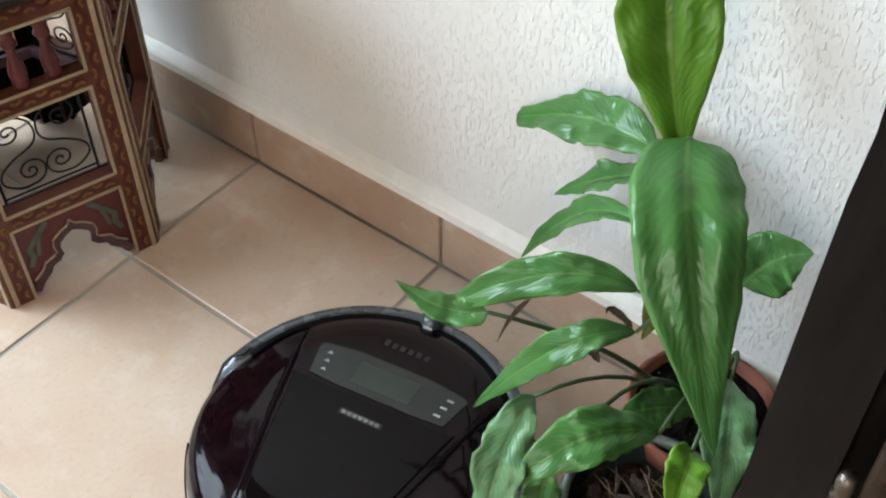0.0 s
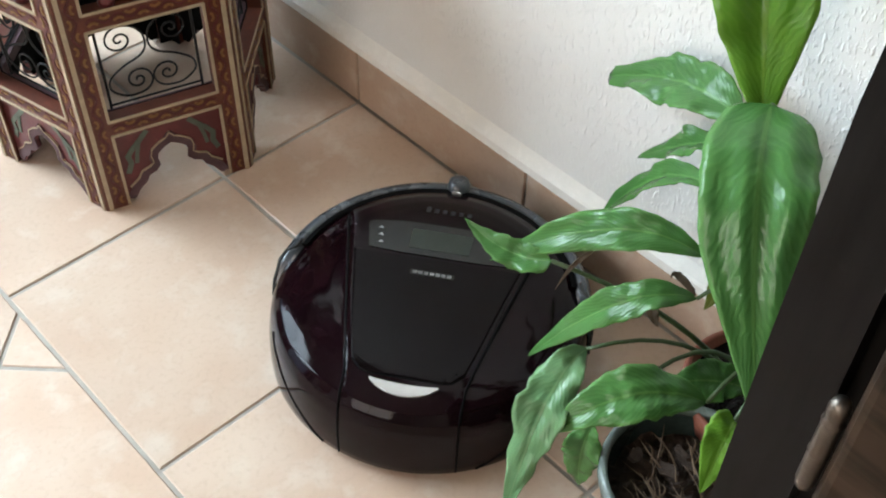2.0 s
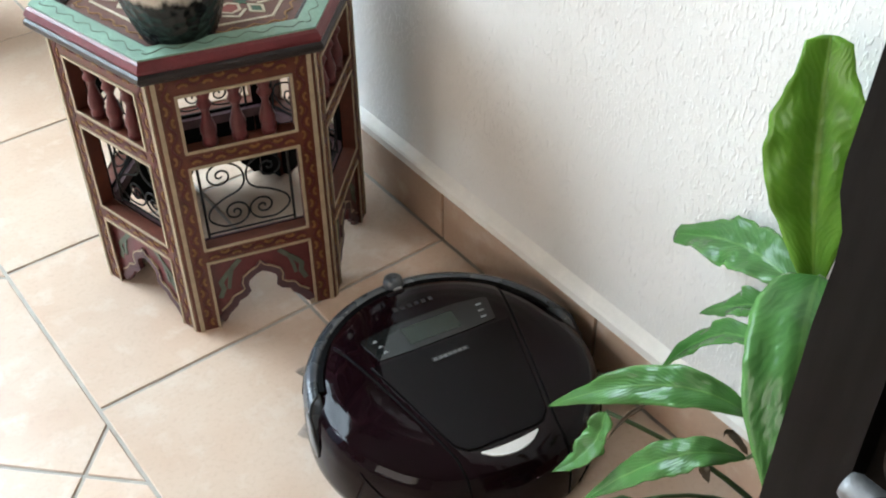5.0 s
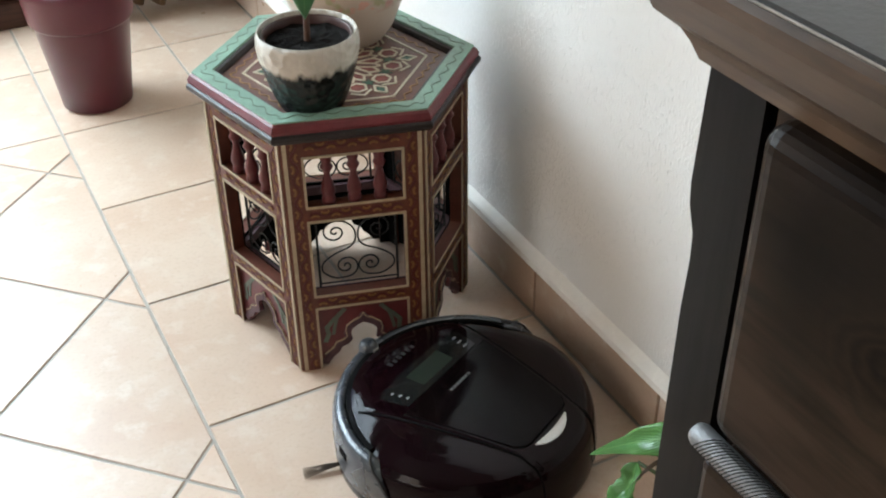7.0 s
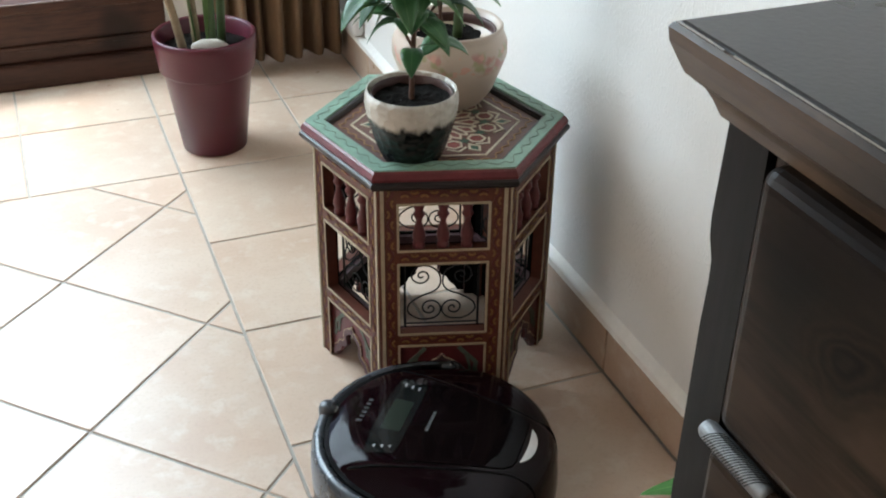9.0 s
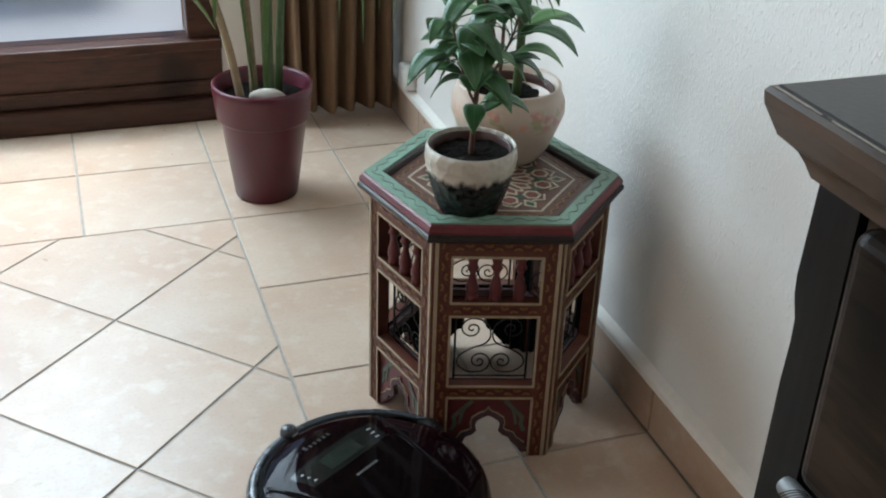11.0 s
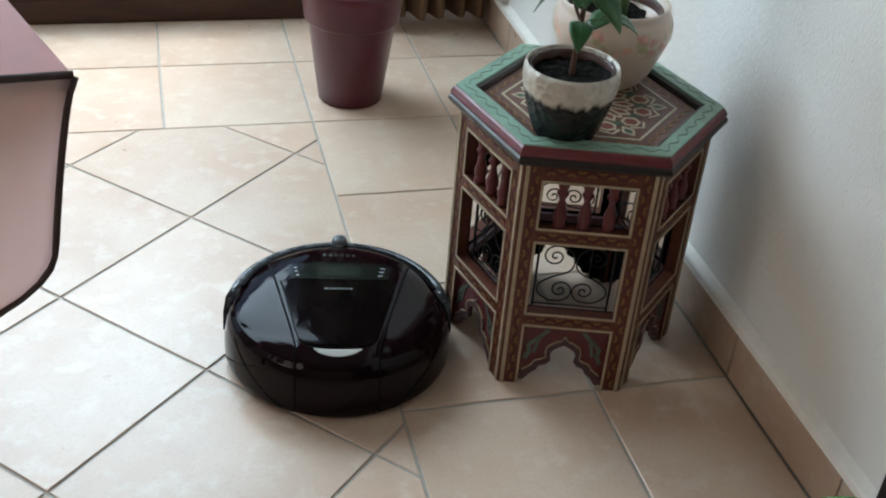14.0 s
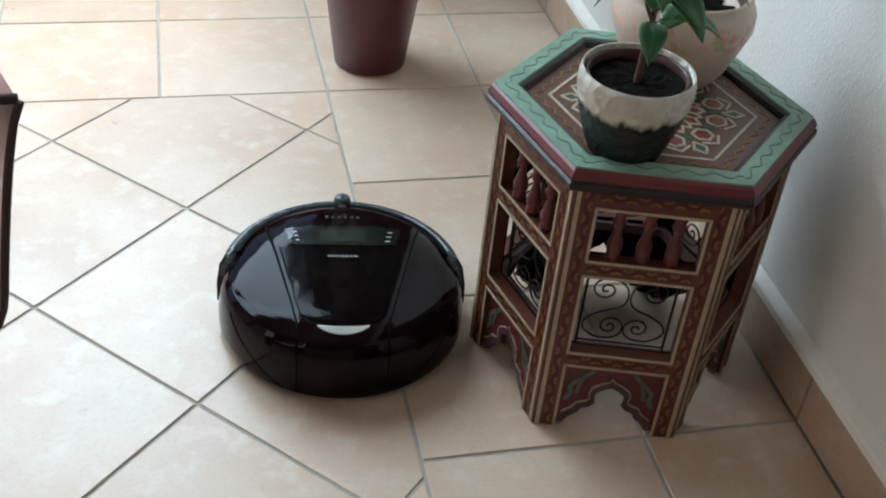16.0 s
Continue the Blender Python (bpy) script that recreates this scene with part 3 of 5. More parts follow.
def robot_vacuum():
    """Front is +y. Round body, glossy shell with a raised deck, satin bumper round the front half."""
    ob = empty("robot_vacuum")
    tagged(ob, "glossy black round robot vacuum cleaner on the tiles", "robot vacuum")
    part("chassis", lathe(bmesh.new(), [(0.0, 0.009), (0.150, 0.009), (0.158, 0.014), (0.160, 0.060), (0.0, 0.062)]), RUBBER, ob, smooth=False)
    # shell: the deck and wings, the round shoulder, the upright rear wall and its tucked hem
    wall = [(0.1694, 0.0440), (0.1703, 0.0320), (0.1708, 0.0190), (0.1705, 0.0105), (0.1670, 0.0055), (0.150, 0.0055)]
    radii = [0.012, 0.03, 0.045, 0.058] + [0.066 + 0.0035 * i for i in range(24)] + [0.1495, 0.1515, 0.1535, 0.1555, 0.1575, 0.1592, 0.1608, 0.1625, 0.1640, 0.1655, 0.1668, 0.1680]
    n = 192
    bm = bmesh.new()
    hub = bm.verts.new((0, 0, shell_z(0, 0)))
    rings = []
    for r in radii:
        rings.append([bm.verts.new((r * math.cos(2 * math.pi * i / n), r * math.sin(2 * math.pi * i / n), shell_z(r * math.cos(2 * math.pi * i / n), r * math.sin(2 * math.pi * i / n)))) for i in range(n)])
    for r, z in wall:
        rings.append([bm.verts.new((r * math.cos(2 * math.pi * i / n), r * math.sin(2 * math.pi * i / n), z)) for i in range(n)])
    for i in range(n):
        bm.faces.new((hub, rings[0][i], rings[0][(i + 1) % n]))
    for p, q in zip(rings, rings[1:]):
        for i in range(n):
            bm.faces.new((p[i], q[i], q[(i + 1) % n], p[(i + 1) % n]))
    part("top_shell", bm, SHELL, ob, smooth=True)

    def wall_point(az, z, out=0.0003):
        """A point on the shoulder or the rear wall at a given height."""
        side = REAR[5:] + wall
        r = side[0][0]
        for (r0, z0), (r1, z1) in zip(side, side[1:]):
            if z0 >= z >= z1:
                r = r0 + (r1 - r0) * (z0 - z) / max(1e-6, z0 - z1)
        return ((r + out) * math.cos(radians(az)), (r + out) * math.sin(radians(az)), z)
    # bumper: its ends are cut aslant, with a dark rubber edge
    A0, A1 = -2, 182
    front = [(0.1520, 0.0835), (0.1560, 0.0865), (0.1610, 0.0868), (0.1660, 0.0835), (0.1692, 0.0760), (0.1708, 0.0640), (0.1716, 0.0450), (0.1712, 0.0250), (0.1690, 0.0140), (0.1640, 0.0095), (0.156, 0.010)]

    def bumper_top(d):
        """Upper limit of the bumper, d degrees from its end."""
        return 0.052 + 0.036 * min(1.0, max(0.0, d) / 12) ** 0.7
    bm = lathe(bmesh.new(), front, A0, A1, 132)
    for v in bm.verts:
        a = math.degrees(math.atan2(v.co.y, v.co.x))
        a = a if a > -90 else a + 360
        d = min(a - A0, A1 - a)
        v.co.z = max(min(v.co.z, bumper_top(d)), 0.034 - 0.026 * min(1.0, d / 25))
    bumper = part("bumper", bm, BUMPER, ob, smooth=True)
    for s in (-1, 1):
        way = []
        for d in (18, 14, 11, 8, 5, 2.5, 0.8, 0, 0):
            z = bumper_top(d) - 0.001 if len(way) < 8 else 0.036
            r = 0.1560 if z > 0.0855 else 0.1640 if z > 0.080 else 0.1685 if z > 0.070 else 0.1698
            az = radians(A0 + d if s > 0 else A1 - d)
            way.append((r * math.cos(az), r * math.sin(az), z))
        part("bumper_end", tube(bmesh.new(), way, 0.0019, 8), RUBBER, bumper, smooth=True)
    for a in (27, 153):
        part("sensor_window", boxed(-0.0016, 0.0016, -0.010, 0.010, -0.005, 0.005, bevel=0.0012), GROOVE_AND_SHADE, bumper, at=pose(0.1706 * math.cos(radians(a)), 0.1706 * math.sin(radians(a)), 0.061, 0, -5, a))
    part("bumper_gap", lathe(bmesh.new(), [(0.1465, 0.0880), (0.1520, 0.0872), (0.1530, 0.0815), (0.1465, 0.0800)], 14, 166, 64), GROOVE_AND_SHADE, ob)
    nub = part("sensor_nub", lathe(bmesh.new(), [(0.0, 0.0985), (0.007, 0.0980), (0.0112, 0.0950), (0.0130, 0.089), (0.0138, 0.066), (0, 0.064)], n=24, shift=(0, 0.1585, 0)), BUMPER, ob, smooth=True)
    part("sensor_lens", boxed(-0.0055, 0.0055, 0.1446, 0.1464, 0.0865, 0.0915, bevel=0.001), TAB, nub)
    # tapering lid with a gap round it
    lid_line = [(-0.0870, 0.030), (-0.04, 0.0275), (0.04, 0.0275), (0.0870, 0.030), (0.0610, -0.085), (0.0550, -0.108), (0.0450, -0.1185), (0.034, -0.1215), (-0.034, -0.1215), (-0.0450, -0.1185), (-0.0550, -0.108), (-0.0610, -0.085)]

    def on_dome(pts, lift, thick, cut=0, bevel=0.0):
        """A thin plate that follows the shell."""
        bm = bmesh.new()
        prism(bm, pts, 0, thick)
        if bevel:
            bmesh.ops.bevel(bm, geom=[e for e in bm.edges if all(v.co.z > thick * 0.9 for v in e.verts)], offset=bevel, segments=2, profile=0.5, affect="EDGES")
        bmesh.ops.triangulate(bm, faces=list(bm.faces))
        bmesh.ops.subdivide_edges(bm, edges=[e for e in bm.edges if e.calc_length() > 0.012], cuts=max(1, cut), use_grid_fill=True)
        for v in bm.verts:
            v.co.z += lift + shell_z(min(abs(v.co.x), groove_x(v.co.y)), v.co.y)
        return bm
    part("lid_gap", on_dome([(x * 1.018, (y + 0.02) * 1.014 - 0.02) for x, y in lid_line], -0.0010, 0.0013, 4), GROOVE_AND_SHADE, ob)
    part("lid", on_dome(lid_line, -0.0004, 0.0020, 4, 0.0009), LID, ob, "aubergine black dust-bin lid")
    for s in (-1, 1):
        way = []
        for i in range(21):
            y = 0.086 - 0.0104 * i
            x = groove_x(y) + 0.0022
            way.append((s * x, y, shell_z(x, y) + 0.0004))
        x = groove_x(-0.122) + 0.0022
        for z in (0.086, 0.078, 0.067, 0.056, 0.045, 0.033, 0.021, 0.011):
            side = REAR[5:] + wall
            for (r0, z0), (r1, z1) in zip(side, side[1:]):
                if z0 >= z >= z1:
                    r = r0 + (r1 - r0) * (z0 - z) / (z0 - z1)
                    way.append((s * x, -math.sqrt(r * r - x * x), z))
        part("side_groove", tube(bmesh.new(), way, 0.0019, 8, 0.0011), GROOVE_AND_SHADE, ob, smooth=True)
        # seam of the side skirt, running down and back from the shoulder
        seam = [wall_point(-90 + s * (64 - 37 * t), 0.070 - 0.060 * t) for t in (i / 14 for i in range(15))]
        part("skirt_seam", tube(bmesh.new(), seam, 0.0008, 6), GROOVE_AND_SHADE, ob, smooth=True)
    panel = part("display_panel", on_dome([(-0.0735, 0.035), (-0.040, 0.0325), (0.040, 0.0325), (0.0735, 0.035), (0.0820, 0.071), (0.0785, 0.075), (0.040, 0.079), (-0.040, 0.079), (-0.0785, 0.075), (-0.0820, 0.071)], -0.0002, 0.0012, 3), PANEL, ob, "smoked grey display strip")
    part("screen", on_dome([(-0.032, 0.041), (0.032, 0.041), (0.033, 0.069), (-0.033, 0.069)], 0.0007, 0.0006, 2), SCREEN, panel)
    for s in (-1, 1):
        for k in range(3):
            y = 0.0425 + k * 0.0105
            u = s * (0.0625 + 0.0022 * k)
            if s < 0:
                line = [(u - 0.0032, y), (u + 0.0032, y), (u, y + 0.0036)]
            else:
                line = [(u - 0.0035, y), (u + 0.0035, y), (u + 0.0035, y + 0.0026), (u - 0.0035, y + 0.0026)]
            part("key_mark", on_dome(line, 0.0008, 0.0005, 1), MARK, panel)
    # maker's word as plain bars, and the small badge on the lid
    for k in range(6):
        x = -0.0255 + k * 0.0090
        tall = 0.0066 if k else 0.0090
        part("letter_bar", on_dome([(x, 0.0985), (x + 0.0050, 0.0985), (x + 0.0050, 0.0985 + tall), (x, 0.0985 + tall)], 0.0001, 0.0005, 1), DIM_MARK, ob)
    badge = part("badge", on_dome([(-0.023, 0.0035), (0.023, 0.0035), (0.023, 0.0105), (-0.023, 0.0105)], 0.0017, 0.0004, 2), PANEL, ob, "small name plate with silver print")
    for k in range(7):
        x = -0.0205 + k * 0.0060
        part("letter_bar", on_dome([(x, 0.0052), (x + 0.0046, 0.0052), (x + 0.0046, 0.0088), (x, 0.0088)], 0.0020, 0.0003, 1), BADGE, badge)
    tab = []
    for i in range(9):
        u = -1 + i / 4
        tab.append((0.034 * u, -0.1265 - 0.0030 * (1 - u * u)))
    for i in range(9):
        u = 1 - i / 4
        tab.append((0.0335 * u, -0.1285 - 0.0125 * (1 - u * u) ** 0.8))
    part("release_tab", on_dome(tab, -0.0002, 0.0018, 3), TAB, ob, "silver release tab")
    for s in (-1, 1):
        part("wheel", lathe(bmesh.new(), [(0.0, -0.008), (0.020, -0.008), (0.022, -0.004), (0.022, 0.004), (0.020, 0.008), (0, 0.008)], n=20), RUBBER, ob, at=pose(s * 0.105, 0, 0.022, 0, 90, 0))
    brush = empty("side_brush")
    brush.parent = ob
    brush.matrix_basis = pose(-0.118, 0.095, 0.007)
    for k in range(3):
        bm = bmesh.new()
        a = radians(120 * k)
        for j in range(9):
            e = a + (j - 4) * 0.035
            tube(bm, [(0.004 * math.cos(e), 0.004 * math.sin(e), 0.0015), (0.035 * math.cos(e), 0.035 * math.sin(e), 0.0), (0.064 * math.cos(e), 0.064 * math.sin(e), -0.005)], 0.0007, 3, 0.0005)
        part("bristles", bm, BRISTLE, brush)
    return ob, brush


robot, side_brush = robot_vacuum()


# ---- the painted side table ----
def side_table(at):
    ob = empty("side_table", at)
    tagged(ob, "hexagonal Moroccan side table, painted red wood with iron scrolls", "side table")
    R, AP = 0.182, 0.182 * math.cos(math.pi / 6)
    half = R / 2
    HW = 0.064
    levels = dict(foot=0.109, w0=0.130, w1=0.252, u0=0.274, u1=0.349, top=0.380)

    def flat(bm, depth):
        """From the (u, z) drawing plane to the face: u along, z up, thickness outward."""
        for v in bm.verts:
            u, z, h = v.co
            v.co = Vector((AP + depth + h, u, z))
        return bm
    for k in range(6):
        m = pose(0, 0, 0, 0, 0, 30 + 60 * k)
        face = part("side_frame", flat(frame_bars(half, HW, levels), -0.018), RED_WOOD, ob, at=m)
        # cream beads round the openings and along the edges
        bm = bmesh.new()
        for z0, z1 in ((levels["w0"], levels["w1"]), (levels["u0"], levels["u1"])):
            ribbon(bm, [(-HW, z0), (HW, z0), (HW, z1), (-HW, z1), (-HW, z0)], 0.0034, 0.0016)
        ribbon(bm, [(-HW, 0.002), (-HW, levels["foot"]), (HW, levels["foot"]), (HW, 0.002)], 0.0034, 0.0016)
        part("cream_bead", flat(bm, 0.0), CREAM, face)
        bm = bmesh.new()
        for s in (-1, 1):
            ribbon(bm, [(s * (half - 0.0052), 0.001), (s * (half - 0.0052), levels["top"])], 0.0052, 0.0018)
        part("edge_strip", flat(bm, 0.0), CREAM, face)
        # vines: a dark wavy line with ochre crescents in its bends
        line, moons = bmesh.new(), bmesh.new()

        def vine(u0, z0, u1, z1, bends):
            d = Vector((u1 - u0, z1 - z0))
            nrm = Vector((-d.y, d.x)).normalized()
            steps = bends * 8
            ribbon(line, [tuple(Vector((u0, z0)) + d * (i / steps) + nrm * 0.0040 * math.sin(i * math.pi / 8)) for i in range(steps + 1)], 0.0024, 0.0008)
            for b in range(bends):
                c = Vector((u0, z0)) + d * ((b + 0.5) / bends)
                sgn = -1 if b % 2 == 0 else 1
                r = min(0.0052, d.length / bends * 0.36)
                along = d.normalized()
                ribbon(moons, [tuple(c + nrm * sgn * (0.0066 - 0.0045 * math.cos(a)) * 0.75 + along * r * math.sin(a)) for a in (-1.2, -0.8, -0.4, 0, 0.4, 0.8, 1.2)], 0.0028, 0.0009)
        for s in (-1, 1):
            vine(s * (HW + 0.0105), 0.004, s * (HW + 0.0105), levels["top"] - 0.004, 22)
        for c in ((levels["foot"] + levels["w0"]) / 2, (levels["w1"] + levels["u0"]) / 2, (levels["u1"] + levels["top"]) / 2):
            vine(-HW + 0.003, c, HW - 0.003, c, 9)
        part("painted_vine", flat(line, 0.0), DEEP_RED, face)
        part("vine_fill", flat(moons, 0.0), OCHRE, face)
        # added thin black sheet: the unlit inside of the frame, put in as colour
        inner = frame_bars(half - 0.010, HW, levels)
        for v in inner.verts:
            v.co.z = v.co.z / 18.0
        part("inner_shade_sheet", flat(inner, -0.0200), GROOVE_AND_SHADE, face)
        # pierced foot panel
        bm = bmesh.new()
        arch = [(-HW, 0.004), (-0.053, 0.004), (-0.047, 0.014), (-0.037, 0.024), (-0.033, 0.033), (-0.024, 0.037), (-0.020, 0.042), (-0.0215, 0.052), (-0.0195, 0.061), (-0.011, 0.069), (-0.004, 0.073), (0.0, 0.080)]
        left = arch + [(0.0, levels["foot"]), (-HW, levels["foot"])]
        for s in (1, -1):
            prism(bm, [(s * -u, z) for u, z in left], 0, 0.006)
        # flattened copy of the apron, blackened to give its rear the table's inner shade
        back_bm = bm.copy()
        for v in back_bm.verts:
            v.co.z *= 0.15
        apron = part("apron", flat(bm, -0.011), DEEP_RED, face)
        bm = bmesh.new()
        for s in (1, -1):
            ribbon(bm, [(s * u * 1.10, z + 0.0045) for u, z in arch[1:]], 0.0098, 0.0022)
        part("apron_shade_sheet", flat(back_bm, -0.0125), GROOVE_AND_SHADE, apron)
        part("apron_border", flat(bm, -0.005), PLUM, apron)
        bm = bmesh.new()
        for s in (1, -1):
            ribbon(bm, [(s * u * 1.22, z + 0.0095) for u, z in arch[2:]], 0.0014, 0.0026)
        part("apron_line", flat(bm, -0.005), CREAM, apron)
        for s in (1, -1):
            bm = bmesh.new()
            ribbon(bm, [(s * 0.055, 0.046), (s * 0.050, 0.058), (s * 0.052, 0.070), (s * 0.044, 0.080), (s * 0.036, 0.088), (s * 0.026, 0.099)], 0.0062, 0.0012)
            ribbon(bm, [(s * 0.043, 0.058), (s * 0.041, 0.070), (s * 0.037, 0.085)], 0.0045, 0.0012)
            part("apron_leaf", flat(bm, -0.005), LEAF_PAINT, apron)
        # turned spindles
        for u in (-0.034, 0.0, 0.034):
            z0, z1 = levels["u0"], levels["u1"]
            h = z1 - z0
            pr = [(0, 0), (0.0088, 0), (0.0088, 0.10), (0.0072, 0.13), (0.0092, 0.20), (0.0095, 0.30), (0.0062, 0.46), (0.0040, 0.58), (0.0062, 0.66), (0.0088, 0.72), (0.0058, 0.80), (0.0080, 0.88), (0.0080, 1.0), (0, 1.0)]
            part("spindle", lathe(bmesh.new(), [(r, z0 + t * h) for r, t in pr], n=12, shift=(AP - 0.010, u, 0)), DEEP_RED, face, smooth=True)
        # iron scrolls behind the lower opening
        bm = bmesh.new()
        x = AP - 0.024

        def curl(cu, cz, r0, turns, end):
            """Turns clockwise out of its centre and ends at the given angle."""
            n = int(26 * turns)
            out = []
            for i in range(n + 1):
                t = i / n
                a = radians(end) + 2 * math.pi * turns * (1 - t)
                rr = r0 * (0.10 + 0.90 * t ** 1.2)
                out.append((cu + rr * math.cos(a), cz + rr * math.sin(a)))
            return out

        def glide(pts, n=8):
            """A smooth line through the points after the first and before the last."""
            out = []
            for p0, p1, p2, p3 in zip(pts, pts[1:], pts[2:], pts[3:]):
                for i in range(n):
                    t = i / n
                    out.append(tuple(0.5 * (2 * b + (c - a) * t + (2 * a - 5 * b + 4 * c - d) * t * t + (3 * b - a - 3 * c + d) * t ** 3) for a, b, c, d in zip(p0, p1, p2, p3)))
            return out
        low, high = curl(-0.0170, 0.1590, 0.0190, 1.8, -95), curl(-0.0290, 0.2160, 0.0180, 1.7, 85)
        tail = [(-0.034, 0.1410), (-0.0490, 0.1530), (-0.0470, 0.1680), (-0.030, 0.1810), (-0.010, 0.1900), (-0.002, 0.2020), (-0.004, 0.2200), (-0.015, 0.2310)]
        whole = low[:-1] + glide([low[-3], low[-1]] + tail + [high[-1], high[-3]]) + high[::-1]
        for s in (-1, 1):
            tube(bm, [(x, -s * u, z) for u, z in whole], 0.0013, 5)
            tube(bm, [(x, s * 0.054, 0.128), (x, s * 0.054, 0.236), (x, s * 0.0535, 0.246)], 0.0018, 5)
        tube(bm, [(x, -0.054, 0.133), (x, 0.054, 0.133)], 0.0014, 5)
        tube(bm, [(x, -0.058, 0.246), (x, 0.058, 0.246)], 0.0014, 5)
        part("iron_scroll", bm, IRON, face)
    # inner shelf edge that carries the scrolls
    part("shelf", lathe(bmesh.new(), [(0.150, 0.112), (0.1785, 0.112), (0.1785, 0.126), (0.150, 0.126), (0.150, 0.112)], n=6), PLUM, ob)
    # top: mouldings, green border, recessed inlay
    part("under_moulding", lathe(bmesh.new(), [(0.178, 0.3800), (0.1970, 0.3780), (0.2010, 0.3830), (0.2005, 0.3880), (0.1975, 0.3905), (0.178, 0.3905)], n=6), EDGE_DARK, ob)
    part("edge_moulding", lathe(bmesh.new(), [(0.175, 0.3905), (0.1972, 0.3908), (0.1985, 0.3950), (0.1945, 0.4015), (0.1905, 0.4045), (0.175, 0.4045)], n=6), EDGE_RED, ob)
    rim = part("green_border", lathe(bmesh.new(), [(0.158, 0.3980), (0.1908, 0.4030), (0.1908, 0.4065), (0.1640, 0.4070), (0.1625, 0.4055), (0.1620, 0.3980), (0.158, 0.3980)], n=6), GREEN_PAINT, ob, "jade green painted border")
    bm = bmesh.new()
    for k in range(6):
        a0, a1 = radians(60 * k), radians(60 * k + 60)
        pts = []
        for i in range(33):
            t = i / 32
            r = 0.177 + 0.0045 * math.sin(i * 1.15)
            p0, p1 = Vector((math.cos(a0), math.sin(a0))), Vector((math.cos(a1), math.sin(a1)))
            q = (p0 * (1 - t) + p1 * t) * r
            pts.append((q.x, q.y))
        ribbon(bm, pts, 0.0010, 0.0006)
    for v in bm.verts:
        v.co.z += 0.4067
    part("wavy_line", bm, LEAF_PAINT, rim)
    part("inner_lip", lathe(bmesh.new(), [(0.154, 0.3955), (0.1620, 0.3955), (0.1620, 0.4045), (0.1575, 0.4030), (0.154, 0.3985), (0.154, 0.3955)], n=6), EDGE_DARK, ob)
    bm = bmesh.new()
    prism(bm, [(0.158 * math.cos(radians(60 * k)), 0.158 * math.sin(radians(60 * k))) for k in range(6)], 0.3840, 0.3965)
    panel = part("inlay_panel", bm, INLAY, ob, "brown panel with a painted star lattice")

    def hexagon(r, turn=0.0):
        return [(r * math.cos(radians(60 * k + turn)), r * math.sin(radians(60 * k + turn))) for k in range(7)]

    def polar(r, a):
        return (r * math.cos(radians(a)), r * math.sin(radians(a)))

    def raise_to(bm, z):
        for v in bm.verts:
            v.co.z += z
        return bm
    for p, q in zip(hexagon(0.124), hexagon(0.124)[1:]):
        part("cream_line", raise_to(ribbon(bmesh.new(), [p, q], 0.0034, 0.0009), 0.3965), LATTICE, panel)
    bm = bmesh.new()
    for k in range(6):
        a, b = Vector(hexagon(0.140)[k]), Vector(hexagon(0.140)[k + 1])
        nrm = (a + b).normalized()
        ribbon(bm, [tuple(a * (1 - t / 30) + b * (t / 30) + nrm * 0.003 * math.sin(t * 1.3)) for t in range(31)], 0.0022, 0.0008)
    part("painted_vine", raise_to(bm, 0.3965), OCHRE, panel)
    lattice = bmesh.new()
    for k in range(12):
        a = 30 * k
        ribbon(lattice, [polar(0.014, a - 15), polar(0.026, a), polar(0.014, a + 15)], 0.0032, 0.0009)
        ribbon(lattice, [polar(0.026, a), polar(0.052, a - 9), polar(0.063, a), polar(0.052, a + 9), polar(0.026, a)], 0.0034, 0.0009)
        part("red_petal", raise_to(prism(bmesh.new(), [polar(0.030, a), polar(0.051, a - 7), polar(0.060, a), polar(0.051, a + 7)], 0, 0.0005), 0.3965), PETAL, panel)
        ribbon(lattice, [polar(0.052, a + 9), polar(0.060, a + 15), polar(0.052, a + 21)], 0.0032, 0.0009)
        cx, cy = polar(0.077, a + 15)
        cell = [(cx + 0.0125 * math.cos(radians(60 * j + a)), cy + 0.0125 * math.sin(radians(60 * j + a))) for j in range(7)]
        ribbon(lattice, cell, 0.0032, 0.0009)
        field = bmesh.new()
        prism(field, [((x - cx) * 0.8 + cx, (y - cy) * 0.8 + cy) for x, y in cell[:6]], 0, 0.0005)
        part("red_cell", raise_to(field, 0.3965), PETAL, panel)
        star = bmesh.new()
        sx, sy = polar(0.072, a)
        prism(star, [(sx + (0.0105 if j % 2 == 0 else 0.0042) * math.cos(radians(36 * j + a)), sy + (0.0105 if j % 2 == 0 else 0.0042) * math.sin(radians(36 * j + a))) for j in range(10)], 0, 0.0006)
        part("green_star", raise_to(star, 0.3965), DARK_GREEN, panel)
        ribbon(lattice, [polar(0.090, a + 6), polar(0.100, a + 15), polar(0.090, a + 24)], 0.0032, 0.0009)
        if k % 2 == 0:
            ribbon(lattice, [polar(0.084, a), polar(0.098, a - 5), polar(0.110, a), polar(0.098, a + 5), polar(0.084, a)], 0.0032, 0.0009)
            part("green_lozenge", raise_to(prism(bmesh.new(), [polar(0.089, a), polar(0.098, a - 3.5), polar(0.106, a), polar(0.098, a + 3.5)], 0, 0.0005), 0.3965), DARK_GREEN, panel)
    part("star_lattice", raise_to(lattice, 0.3965), LATTICE, panel)
    return ob


